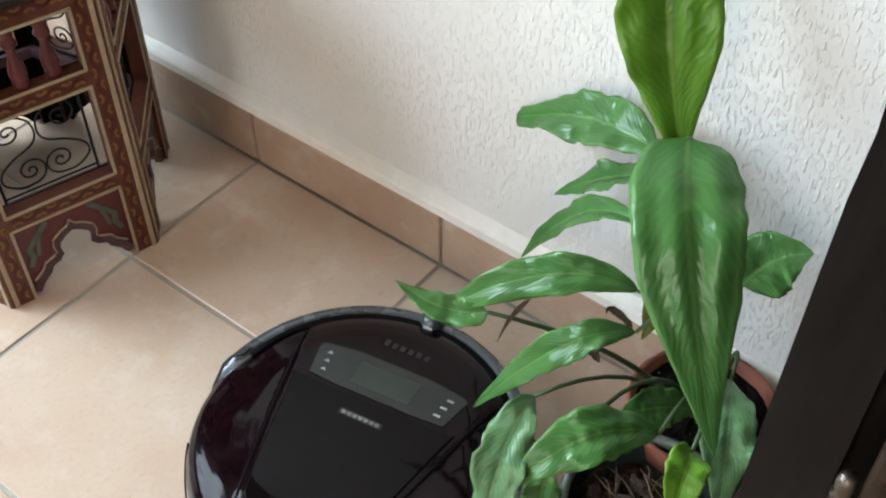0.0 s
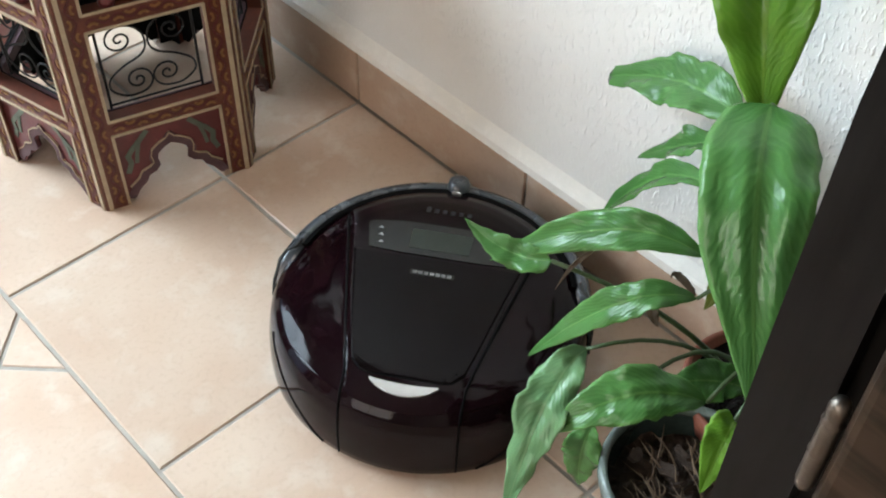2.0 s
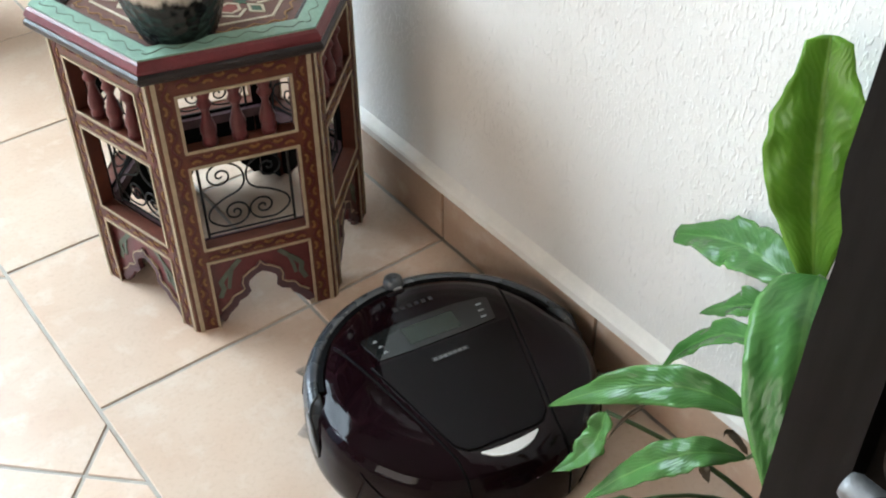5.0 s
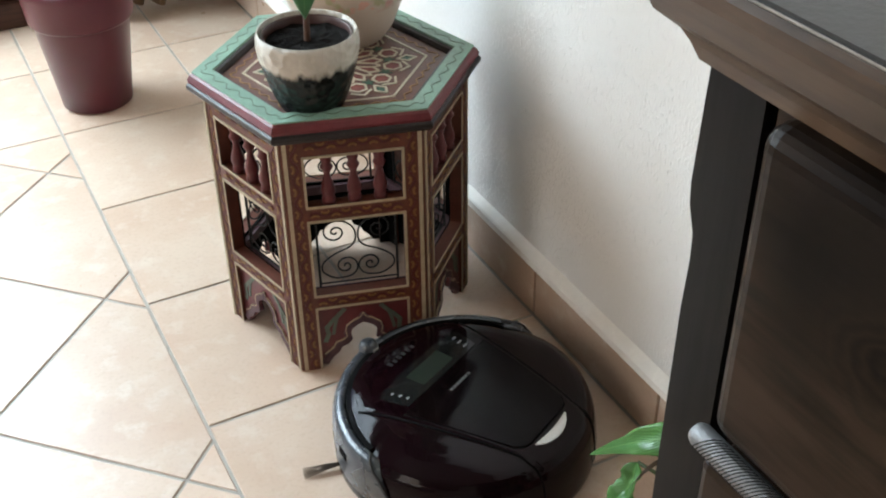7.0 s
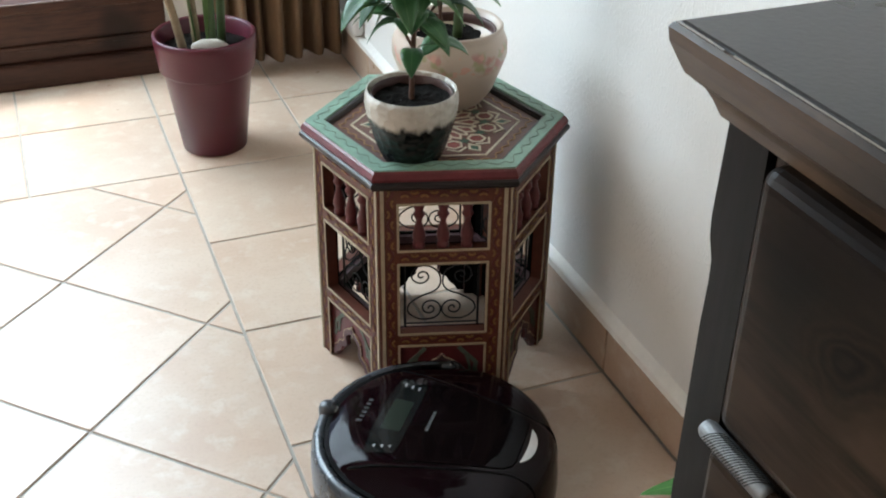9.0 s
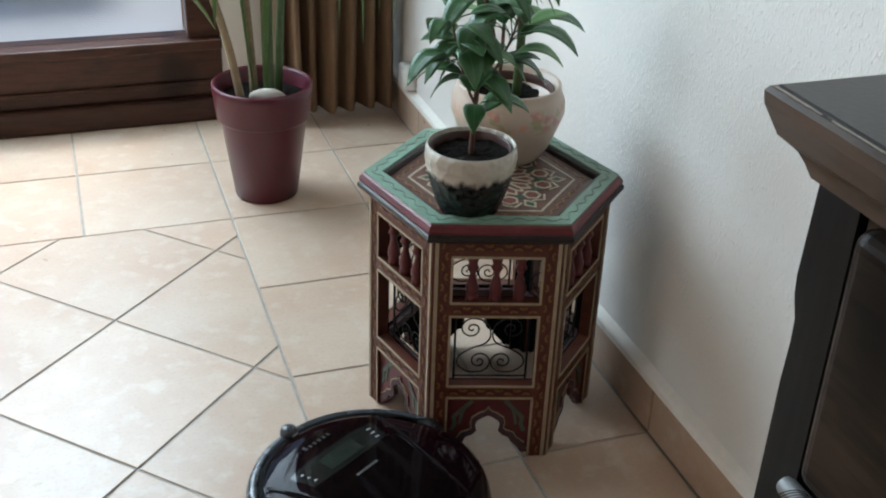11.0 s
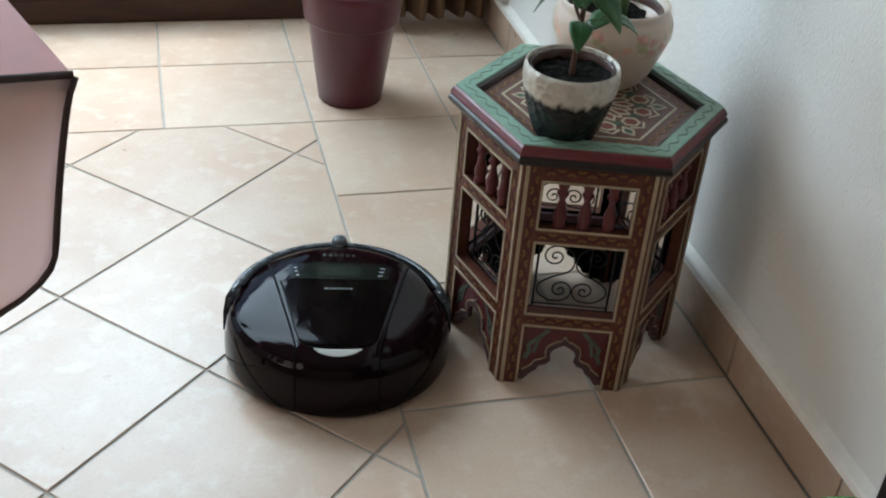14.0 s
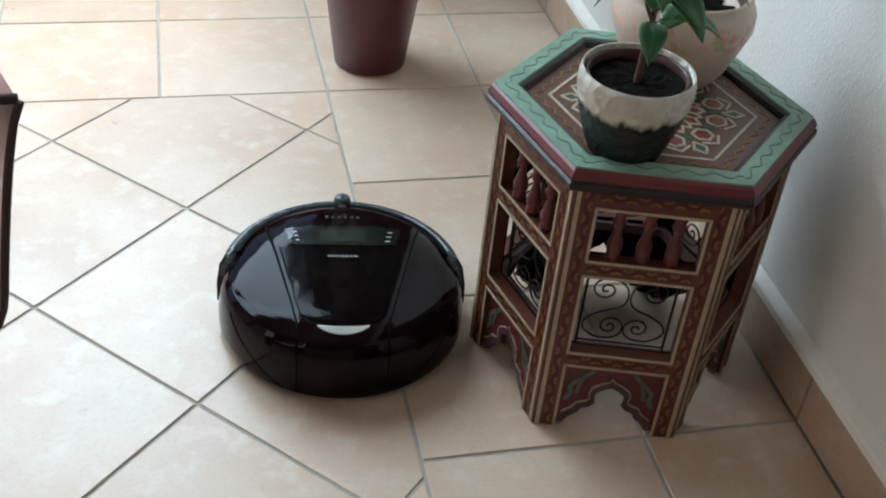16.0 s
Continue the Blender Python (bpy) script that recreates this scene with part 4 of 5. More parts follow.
def frame_bars(half, hw, lv):
    """The pierced face: two stiles and three rails, drawn in (u, z) and 18 mm thick."""
    bm = bmesh.new()
    e = 0.0
    for s in (-1, 1):
        u0, u1 = sorted((s * hw, s * (half - e)))
        prism(bm, [(u0, 0.0), (u1, 0.0), (u1, lv["top"]), (u0, lv["top"])], 0, 0.018)
    for z0, z1 in ((lv["foot"], lv["w0"]), (lv["w1"], lv["u0"]), (lv["u1"], lv["top"])):
        prism(bm, [(-hw, z0), (hw, z0), (hw, z1), (-hw, z1)], 0, 0.018)
    return bm


TABLE = (-0.211, 0.169)
table = side_table(pose(*TABLE, 0, 0, 0, -76.5))


# ---- the sideboard ----
def sideboard():
    XF, YE = -0.430, -0.805
    ob = empty("sideboard", Matrix.Translation((0, 0, 0)))
    tagged(ob, "dark-stained wooden sideboard with a thick moulded top", "sideboard")
    Y0 = -2.15
    bm = bmesh.new()
    box(bm, XF + 0.012, -0.005, Y0, YE - 0.012, 0.06, 0.866)
    part("body", bm, POST_WOOD, ob)
    part("plinth", boxed(XF + 0.03, -0.01, Y0 + 0.02, YE - 0.03, 0.0, 0.06, bevel=0.004), POST_WOOD, ob)
    # end post: straight frieze above, swelling slightly below
    bm = bmesh.new()
    prof = [(0.06, -0.002), (0.40, -0.002), (0.62, -0.002), (0.74, -0.003), (0.768, -0.0045), (0.782, -0.0040), (0.795, 0.0005), (0.806, 0.0016), (0.82, 0.0010), (0.866, -0.001)]
    outer = [(YE + d, z) for z, d in prof]
    ring = [(YE - 0.034, 0.06)] + outer + [(YE - 0.034, 0.866)]
    lo = [bm.verts.new((XF, y, z)) for y, z in ring]
    hi = [bm.verts.new((XF + 0.05, y, z)) for y, z in ring]
    bm.faces.new(lo)
    bm.faces.new(hi[::-1])
    for i in range(len(ring)):
        bm.faces.new((lo[i], lo[(i + 1) % len(ring)], hi[(i + 1) % len(ring)], hi[i]))
    part("end_post", bm, POST_WOOD, ob)
    part("frieze_rail", boxed(XF + 0.001, XF + 0.03, Y0, YE - 0.040, 0.800, 0.866), DARK_WOOD, ob)
    # moulded top
    prof = [(-0.020, 0.8645), (0.004, 0.8645), (0.008, 0.8725), (0.012, 0.8785), (0.022, 0.8865), (0.027, 0.8965), (0.030, 0.9025), (0.031, 0.9095), (0.029, 0.9120), (-0.020, 0.9120)]
    bm = bmesh.new()
    rows = []
    for o, z in prof:
        rows.append([bm.verts.new((XF - o, Y0 - 0.02, z)), bm.verts.new((XF - o, YE + min(o, 0.031) * 0.55, z)), bm.verts.new((0.018, YE + min(o, 0.031) * 0.55, z))])
    for p, q in zip(rows, rows[1:]):
        for j in range(2):
            bm.faces.new((p[j], p[j + 1], q[j + 1], q[j]))
    top = part("top_moulding", bm, TOP_WOOD, ob)
    part("top_board", boxed(XF - 0.027, 0.026, Y0 - 0.02, YE + 0.0145, 0.9070, 0.9135, bevel=0.002), TOP_LACQUER, ob, "dark lacquered top with worn edges")
    # pale wear along the upper edge, broken here and there
    rng = random.Random(14)
    worn = bmesh.new()
    y = YE + 0.012
    while y > Y0:
        ln = rng.uniform(0.03, 0.11)
        r = rng.uniform(0.0005, 0.0011)
        tube(worn, [(XF - 0.0285, y, 0.9128), (XF - 0.0285, y - ln * 0.5, 0.9130), (XF - 0.0285, y - ln, 0.9128)], r, 5, r * 0.6)
        y -= ln + rng.uniform(0.0, 0.012)
    part("worn_edge", worn, WORN, top, "pale worn edge")
    # drawers and doors
    for i in range(2):
        y1 = YE - 0.0445 - i * 0.62
        y0 = y1 - 0.60
        part("drawer", boxed(XF - 0.014, XF + 0.02, y0, y1, 0.705, 0.8630, bevel=0.011, seg=5), DARK_WOOD, ob)
        bar = part("pull_bar", tube(bmesh.new(), [(XF - 0.012, y1 + 0.004, 0.697), (XF - 0.012, y0, 0.697)], 0.0052, 12), DARK_WOOD, ob)
        bm = bmesh.new()
        lathe(bm, [(0, 0), (0.0050, 0), (0.0062, 0.003), (0.0062, 0.052), (0.0056, 0.056), (0.0056, 0.060), (0.0, 0.060)], n=16)
        for v in bm.verts:
            v.co = Vector((XF - 0.012 + v.co.x, y1 + 0.006 - v.co.z, 0.697 + v.co.y))
        sleeve = part("engraved_sleeve", bm, STEEL, bar, "engraved steel sleeve", smooth=True)
        line = []
        for k in range(21):
            for a in (-1.3, -0.8, -0.3, 0.3, 0.8, 1.3)[::1 if k % 2 == 0 else -1]:
                line.append((XF - 0.012 + 0.0062 * math.cos(2.6 + a), y1 - 0.003 - 0.0020 * k + 0.006 * a / 1.3, 0.697 + 0.0062 * math.sin(2.6 + a)))
        bm = tube(bmesh.new(), line, 0.0004, 4)
        part("engraving", bm, SCRATCH, sleeve)
        door = part("cupboard_door", boxed(XF - 0.014, XF + 0.02, y0, y1, 0.09, 0.689, bevel=0.006, seg=3), DARK_WOOD, ob)
        part("raised_field", boxed(XF - 0.020, XF - 0.010, y0 + 0.09, y1 - 0.09, 0.18, 0.58, bevel=0.005), DARK_WOOD, door)
        for z in (0.560, 0.160):
            turned = [(0, -0.008), (0.0040, -0.006), (0.0049, 0.0), (0.0049, 0.024), (0.0055, 0.026), (0.0049, 0.028), (0.0049, 0.050), (0.0055, 0.052), (0.0038, 0.054), (0.0047, 0.058), (0.0050, 0.063), (0.0038, 0.068), (0, 0.070)]
            bm = lathe(bmesh.new(), [(r * 0.88, h * 0.76 + 0.017) for r, h in turned], n=16, shift=(XF - 0.009, y1 + 0.005, z))
            part("finial_hinge", bm, PEWTER, ob, "pewter finial hinge", smooth=True)
    return ob


sideboard()


# ---- pots ----
def plant_pot(name, at, profile, material, label, n=48, smooth=True):
    ob = empty(name, Matrix.Translation(at))
    tagged(ob, label, "plant pot")
    part("pot", lathe(bmesh.new(), profile, n=n), material, ob, smooth=smooth)
    return ob


def soil_disc(r, z, seed, lumps=0.004, n=28):
    bm = bmesh.new()
    rng = random.Random(seed)
    prof = [(0.0, z)] + [(r * k / 6, z) for k in range(1, 7)] + [(r, z - 0.02), (0, z - 0.02)]
    lathe(bm, prof, n=n)
    for v in bm.verts:
        if v.co.z > z - 0.01:
            v.co.z += lumps * noise.noise(v.co * 90 + Vector((seed, 0, 0))) + rng.uniform(-0.3, 0.3) * lumps
    return bm


def leaf(bm, a, b, c, width, facing, fold=0.25, wave=0.0, seed=0, nl=14, nw=6, shape=0.42, blunt=0.0, pleat=0.0, full=0.72, taper=0.30):
    """A leaf along the curve a-b-c; facing is roughly the way its upper side looks."""
    pts = bezier(a, b, c, nl)
    f = Vector(facing).normalized()
    uvl = bm.loops.layers.uv.get("leaf") or bm.loops.layers.uv.new("leaf")
    grid = []
    for i, p in enumerate(pts):
        d = (pts[min(i + 1, nl)] - pts[max(i - 1, 0)]).normalized()
        s = d.cross(f).normalized()
        up = s.cross(d).normalized()
        t = i / nl
        e = t ** 0.62 if shape < 0.45 else t if shape < 0.8 else t ** 1.35
        w = width * 0.5 * max(0.0, math.sin(math.pi * e)) ** full * (1.0 if t < 0.55 else 1.0 - taper * ((t - 0.55) / 0.45) ** 1.3)
        if blunt and t > 0.5:
            w = max(w, width * 0.5 * (1 - (1 - blunt) * ((t - 0.5) / 0.5) ** 0.8) * min(1.0, (1.0 - t) * 30 + 0.35))
        row = []
        for j in range(nw + 1):
            q = j / nw * 2 - 1
            side = 3.1 if q > 0 else 0.0
            ripple = wave * (math.sin(t * 17 + seed * 1.7 + side * 0.4) + 1.6 * noise.noise(Vector((t * 9, side, seed * 5.3)))) * q * q
            pucker = wave * 0.9 * noise.noise(Vector((t * 13, q * 1.6, seed * 3.7)))
            pleats = pleat * math.sin(q * 8.5 + 1.4 * noise.noise(Vector((t * 2.5, 0, seed)))) * math.sin(math.pi * min(1.0, t * 1.1)) * (1 - q * q * 0.6)
            ragged = 1.0 + wave * 0.9 * abs(q) * noise.noise(Vector((t * 15, side + 9, seed * 2.9)))
            row.append((bm.verts.new(p + s * (q * w * ragged) + up * (abs(q) * w * fold - abs(q) ** 2 * w * 0.22 + (ripple + pucker + pleats) * w)), (j / nw, t)))
        grid.append(row)
    for r0, r1 in zip(grid, grid[1:]):
        for j in range(nw):
            quad = (r0[j], r0[j + 1], r1[j + 1], r1[j])
            face = bm.faces.new([q[0] for q in quad])
            for loop, q in zip(face.loops, quad):
                loop[uvl].uv = q[1]
    return bm


def leaf_part(name, parent, material, *args, label="", **kw):
    ob = part(name, leaf(bmesh.new(), *args, **kw), material, parent, label, smooth=True)
    mod = ob.modifiers.new("thickness", "SOLIDIFY")
    mod.thickness = 0.0008
    return ob


# wine-red planter with strap-leaved plant
planter = plant_pot("planter", (-0.402, 1.022, 0), [(0, 0.004), (0.062, 0.0), (0.069, 0.004), (0.0925, 0.1815), (0.0930, 0.1830), (0.0990, 0.1838), (0.1003, 0.1860), (0.1010, 0.190), (0.1070, 0.246), (0.1075, 0.258), (0.103, 0.262), (0.098, 0.256), (0.092, 0.19), (0.088, 0.17), (0, 0.17)], WINE_PLASTIC, "wine-red plastic planter with a broad rim band on the tiles")
part("soil", soil_disc(0.096, 0.226, 3), SOIL, planter)
yucca = empty("strap_leaf_plant", Matrix.Translation((-0.402, 1.022, 0.2)))
tagged(yucca, "tall strap-leaved plant with bare canes growing in the planter", "plant")
rng = random.Random(5)
for x, y, dx, dy, h in ((-0.045, -0.012, -0.10, 0.02, 0.40), (0.012, -0.018, 0.02, 0.0, 0.55), (0.038, 0.02, 0.05, 0.03, 0.5), (-0.012, 0.03, -0.03, 0.02, 0.52)):
    part("cane", tube(bmesh.new(), bezier((x, y, 0), (x + dx * 0.35, y + dy * 0.4, h * 0.5), (x + dx, y + dy, h), 8), 0.0095, 9, 0.007), CANE if dx < 0 else STEM, yucca, smooth=True)
    for k in range(9):
        a = rng.uniform(0, 6.28)
        ln = rng.uniform(0.30, 0.5)
        z = h * rng.uniform(0.45, 1.0)
        o = Vector((x + dx * z / h, y + dy * z / h, z))
        reach = rng.uniform(0.12, 0.32)
        leaf_part("strap_leaf", yucca, YUCCA, o, o + Vector((math.cos(a) * reach * 0.45, math.sin(a) * reach * 0.45, ln * 0.42)), o + Vector((math.cos(a) * reach, math.sin(a) * reach, ln * 0.55)), 0.022, (math.cos(a) * 0.3, math.sin(a) * 0.3, 1), fold=0.5, shape=0.6, nl=8, nw=4)
for k, (x, tipx, tipz) in enumerate(((0.14, 0.185, 0.17), (0.19, 0.245, 0.10), (0.23, 0.290, 0.155), (0.26, 0.335, 0.13), (0.10, 0.120, 0.235))):
    leaf_part("strap_leaf", yucca, YUCCA, (0.03, 0.02, 0.48), (x, 0.03 + 0.02 * k, 0.46), (tipx, 0.05 + 0.03 * k, tipz), 0.024, (0.5, -0.6, 0.6), fold=0.45, shape=0.6, nl=12, nw=4)
for k in range(3):
    a = rng.uniform(0, 6.28)
    leaf_part("lower_leaf", yucca, YUCCA, (0.02 * math.cos(a), 0.02 * math.sin(a), 0.01), (0.045 * math.cos(a), 0.03 * math.sin(a), 0.22), (0.09 * math.cos(a) + 0.01, 0.05 * math.sin(a), 0.50), 0.013, (math.cos(a), math.sin(a) - 0.3, 0.3), fold=0.5, shape=0.6, nl=8, nw=4)
bm = bmesh.new()
bmesh.ops.create_icosphere(bm, subdivisions=3, radius=0.034, matrix=Matrix.Diagonal((1.25, 0.7, 0.55, 1)))
for v in bm.verts:
    v.co += noise.noise_vector(v.co * 40) * 0.004
tagged(part("pale_stone", bm, STONE, at=pose(-0.400, 0.965, 0.246, 0, 12, 10), smooth=True), "pale rounded stone lying on the planter soil", "stone")

# two-tone pot on the table
ZT = 0.3975
small_pot = plant_pot("glazed_pot", (-0.281, 0.079, ZT), [(0, 0.002), (0.037, 0.0), (0.041, 0.003), (0.048, 0.020), (0.0565, 0.047), (0.0620, 0.069), (0.0640, 0.083), (0.0634, 0.094), (0.0612, 0.1015), (0.0590, 0.1010), (0.0575, 0.093), (0.056, 0.066), (0, 0.060)], GLAZE, "small pot, hammered white glaze above dark green, on the side table", n=64)
part("nursery_pot", lathe(bmesh.new(), [(0.0555, 0.058), (0.0562, 0.0960), (0.0547, 0.0975), (0.0530, 0.0955), (0.051, 0.063), (0.0555, 0.058)], n=40), BROWN_PLASTIC, small_pot, smooth=True)
part("soil", soil_disc(0.0522, 0.087, 8, 0.004), SOIL, small_pot)

# painted cream pot behind it
rose_pot = plant_pot("painted_pot", (-0.160, 0.246, ZT), [(0, 0.002), (0.048, 0.0), (0.053, 0.004), (0.066, 0.022), (0.078, 0.052), (0.0870, 0.078), (0.0865, 0.096), (0.081, 0.108), (0.0785, 0.113), (0.0800, 0.119), (0.0770, 0.122), (0.0725, 0.118), (0.070, 0.10), (0, 0.09)], ROSE, "cream ceramic pot with a painted flower band on the side table", n=64)
part("nursery_pot", lathe(bmesh.new(), [(0.068, 0.090), (0.070, 0.1115), (0.0685, 0.1130), (0.0665, 0.111), (0.064, 0.090), (0.068, 0.090)], n=40), BROWN_PLASTIC, rose_pot, smooth=True)
part("soil", soil_disc(0.067, 0.098, 12, 0.003), SOIL, rose_pot)


def woody_plant(name, at, stems, leaves, label, seed, size=1.0):
    """Thin stems with drooping pointed leaves on short stalks."""
    ob = empty(name, Matrix.Translation(at))
    tagged(ob, label, "plant")
    rng = random.Random(seed)
    for st in stems:
        part("stem", tube(bmesh.new(), bezier(*st["way"], 10), st["r"], 8, st["r"] * 0.6), st["mat"], ob, smooth=True)
    for i in range(leaves):
        st = stems[i % len(stems)]
        way = bezier(*st["way"], 20)
        t = rng.uniform(st.get("low", 0.25), 1.0)
        o = way[int(t * 20)]
        a = rng.uniform(0, 6.28)
        out = Vector((math.cos(a), math.sin(a), 0))
        s = size * rng.uniform(0.75, 1.2)
        joint = o + out * 0.018 * s + Vector((0, 0, 0.012 * s))
        part("leaf_stalk", tube(bmesh.new(), [o, (o + joint) / 2 + Vector((0, 0, 0.004)), joint], 0.0009, 4), STEM, ob)
        droop = rng.uniform(-0.9, 0.25)
        m = joint + out * 0.030 * s + Vector((0, 0, 0.008 * s + 0.012 * droop * s))
        e = joint + out * 0.056 * s + Vector((0, 0, 0.045 * droop * s))
        leaf_part("leaf", ob, FICUS_PALE if rng.random() < 0.12 else FICUS, joint, m, e, 0.028 * s, (out.x * 0.4, out.y * 0.4 - 0.1, 1), fold=0.35, shape=0.5, nl=8, nw=4)
    return ob


woody_plant("ficus", (-0.281, 0.079, ZT + 0.081),
            [dict(way=((0, 0, -0.01), (0.004, 0.0, 0.10), (0.018, 0.004, 0.30)), r=0.0042, mat=TWIG, low=0.33),
             dict(way=((0.004, 0, 0.075), (-0.022, -0.01, 0.13), (-0.040, -0.01, 0.21)), r=0.0022, mat=TWIG, low=0.3),
             dict(way=((0.006, 0, 0.10), (0.03, -0.012, 0.14), (0.050, -0.02, 0.20)), r=0.0020, mat=TWIG, low=0.3)],
            62, "young ficus with drooping green leaves in the glazed pot", 21, 1.04)
woody_plant("weeping_shrub", (-0.160, 0.246, ZT + 0.098),
            [dict(way=((0.012, 0.0, -0.01), (0.014, 0.0, 0.16), (0.010, 0.01, 0.38)), r=0.0075, mat=STEM, low=0.30),
             dict(way=((-0.014, 0.01, -0.01), (-0.012, 0.006, 0.15), (-0.02, 0.0, 0.36)), r=0.0030, mat=TWIG, low=0.30),
             dict(way=((0.0, 0.02, -0.01), (-0.02, 0.03, 0.10), (-0.05, 0.03, 0.20)), r=0.0022, mat=TWIG, low=0.4)],
            26, "green-stemmed shrub in the painted cream pot", 33, 1.15)

# ---- peace lily between the wall and the sideboard ----
lily_pot = plant_pot("lily_pot", (-0.058, -0.676, 0), [(0, 0.003), (0.050, 0.0), (0.054, 0.004), (0.066, 0.080), (0.072, 0.083), (0.074, 0.108), (0.071, 0.112), (0.067, 0.108), (0.064, 0.085), (0.0, 0.08)], TERRACOTTA, "orange terracotta pot on the tiles by the wall")
part("soil", soil_disc(0.065, 0.098, 17), SOIL, lily_pot)
bowl = plant_pot("ceramic_bowl", (-0.186, -0.688, 0), [(0, 0.004), (0.046, 0.0), (0.050, 0.004), (0.067, 0.05), (0.075, 0.100), (0.073, 0.112), (0.068, 0.100), (0.061, 0.06), (0, 0.05)], DARK_CERAMIC, "dark green ceramic pot with a pale rim and bark mulch")
part("rim", lathe(bmesh.new(), [(0.0745, 0.098), (0.0775, 0.106), (0.0755, 0.115), (0.0705, 0.116), (0.0680, 0.108), (0.0710, 0.098), (0.0745, 0.098)], n=48), PALE_RIM, bowl, smooth=True)
part("mulch", soil_disc(0.066, 0.082, 19, 0.012, 40), BARK, bowl)
rng = random.Random(9)
for k in range(7):
    a, r = rng.uniform(0, 6.28), 0.054 * math.sqrt(rng.random())
    ln, wd = rng.uniform(0.006, 0.017), rng.uniform(0.0025, 0.007)
    part("bark_chip", prism(bmesh.new(), [(-ln, -wd * 0.5), (-ln * 0.3, -wd), (ln, -wd * 0.4), (ln * 0.8, wd * 0.6), (0.0, wd), (-ln * 0.9, wd * 0.4)], -0.002, 0.002), BARK, bowl, at=pose(r * math.cos(a), r * math.sin(a), 0.091 + rng.uniform(0, 0.008), rng.uniform(-30, 30), rng.uniform(-30, 30), rng.uniform(0, 360)))

for k in range(46):
    a, r, d = rng.uniform(0, 6.28), 0.050 * math.sqrt(rng.random()), rng.gauss(0.9, 0.5)
    ln = rng.uniform(0.008, 0.024)
    p = Vector((r * math.cos(a), r * math.sin(a), 0.090 + rng.uniform(0, 0.010)))
    q = Vector((math.cos(d), math.sin(d), rng.uniform(-0.25, 0.25))) * ln
    part("bark_fibre", tube(bmesh.new(), bezier(p - q, p + Vector((rng.uniform(-0.004, 0.004), rng.uniform(-0.004, 0.004), 0.004)), p + q, 4), rng.uniform(0.0006, 0.0016), 4, 0.0003), FIBRE, bowl)

lily = empty("peace_lily", Matrix.Translation((-0.058, -0.676, 0.098)))
tagged(lily, "peace lily with long glossy arching leaves", "plant")
O = Vector((-0.058, -0.676, 0.098))
# base, middle and tip of each blade in the room, breadth, way it faces, fold, ripple
BLADES = [
    ((-0.065, -0.608, 0.382), (-0.045, -0.568, 0.487), (-0.021, -0.537, 0.583), 0.082, (-0.8, -0.5, 0.3), 0.50, 0.05, LILY_YOUNG),
    ((-0.041, -0.576, 0.362), (-0.019, -0.500, 0.347), (0.000, -0.407, 0.289), 0.053, (-0.5, -0.2, 0.85), 0.3, 0.10, LILY),
    ((-0.043, -0.573, 0.335), (-0.026, -0.525, 0.297), (-0.016, -0.466, 0.233), 0.030, (-0.4, -0.2, 0.9), 0.4, 0.15, LILY),
    ((-0.068, -0.582, 0.304), (-0.050, -0.516, 0.264), (-0.038, -0.447, 0.150), 0.028, (-0.4, -0.2, 0.9), 0.5, 0.12, LILY),
    ((-0.122, -0.616, 0.289), (-0.160, -0.546, 0.295), (-0.204, -0.454, 0.214), 0.036, (-0.35, -0.45, 0.8), 0.3, 0.10, LILY),
    ((-0.130, -0.624, 0.250), (-0.179, -0.580, 0.244), (-0.206, -0.512, 0.130), 0.032, (-0.4, -0.2, 0.9), 0.35, 0.14, LILY),
    ((-0.212, -0.580, 0.211), (-0.270, -0.588, 0.196), (-0.330, -0.606, 0.105), 0.043, (-0.75, -0.25, 0.55), 0.3, 0.16, LILY_PALE),
    ((-0.172, -0.679, 0.198), (-0.226, -0.640, 0.220), (-0.279, -0.604, 0.178), 0.048, (-0.3, -0.25, 0.9), 0.3, 0.10, LILY),
    ((-0.079, -0.614, 0.426), (-0.158, -0.667, 0.386), (-0.198, -0.735, 0.247), 0.085, (-0.70, -0.35, 0.62), 0.20, 0.05, LILY),
    ((-0.041, -0.674, 0.265), (-0.032, -0.693, 0.301), (-0.025, -0.719, 0.320), 0.058, (-0.7, -0.2, 0.6), 0.2, 0.08, LILY),
    ((-0.204, -0.719, 0.247), (-0.227, -0.725, 0.241), (-0.246, -0.729, 0.200), 0.034, (-0.7, -0.4, 0.6), 0.5, 0.08, LILY_YOUNG),
    ((-0.222, -0.607, 0.139), (-0.235, -0.609, 0.107), (-0.232, -0.611, 0.051), 0.036, (-0.8, -0.3, 0.4), 0.3, 0.10, LILY),
    ((-0.084, -0.676, 0.132), (-0.118, -0.652, 0.152), (-0.148, -0.632, 0.154), 0.040, (-0.5, -0.3, 0.8), 0.25, 0.10, LILY),
    ((-0.086, -0.701, 0.201), (-0.151, -0.729, 0.217), (-0.166, -0.745, 0.133), 0.046, (-0.7, -0.3, 0.6), 0.3, 0.10, LILY_PALE),
    ((-0.066, -0.597, 0.232), (-0.077, -0.613, 0.217), (-0.096, -0.616, 0.201), 0.017, (-0.8, -0.3, 0.4), 0.3, 0.08, LILY_OLIVE),
]
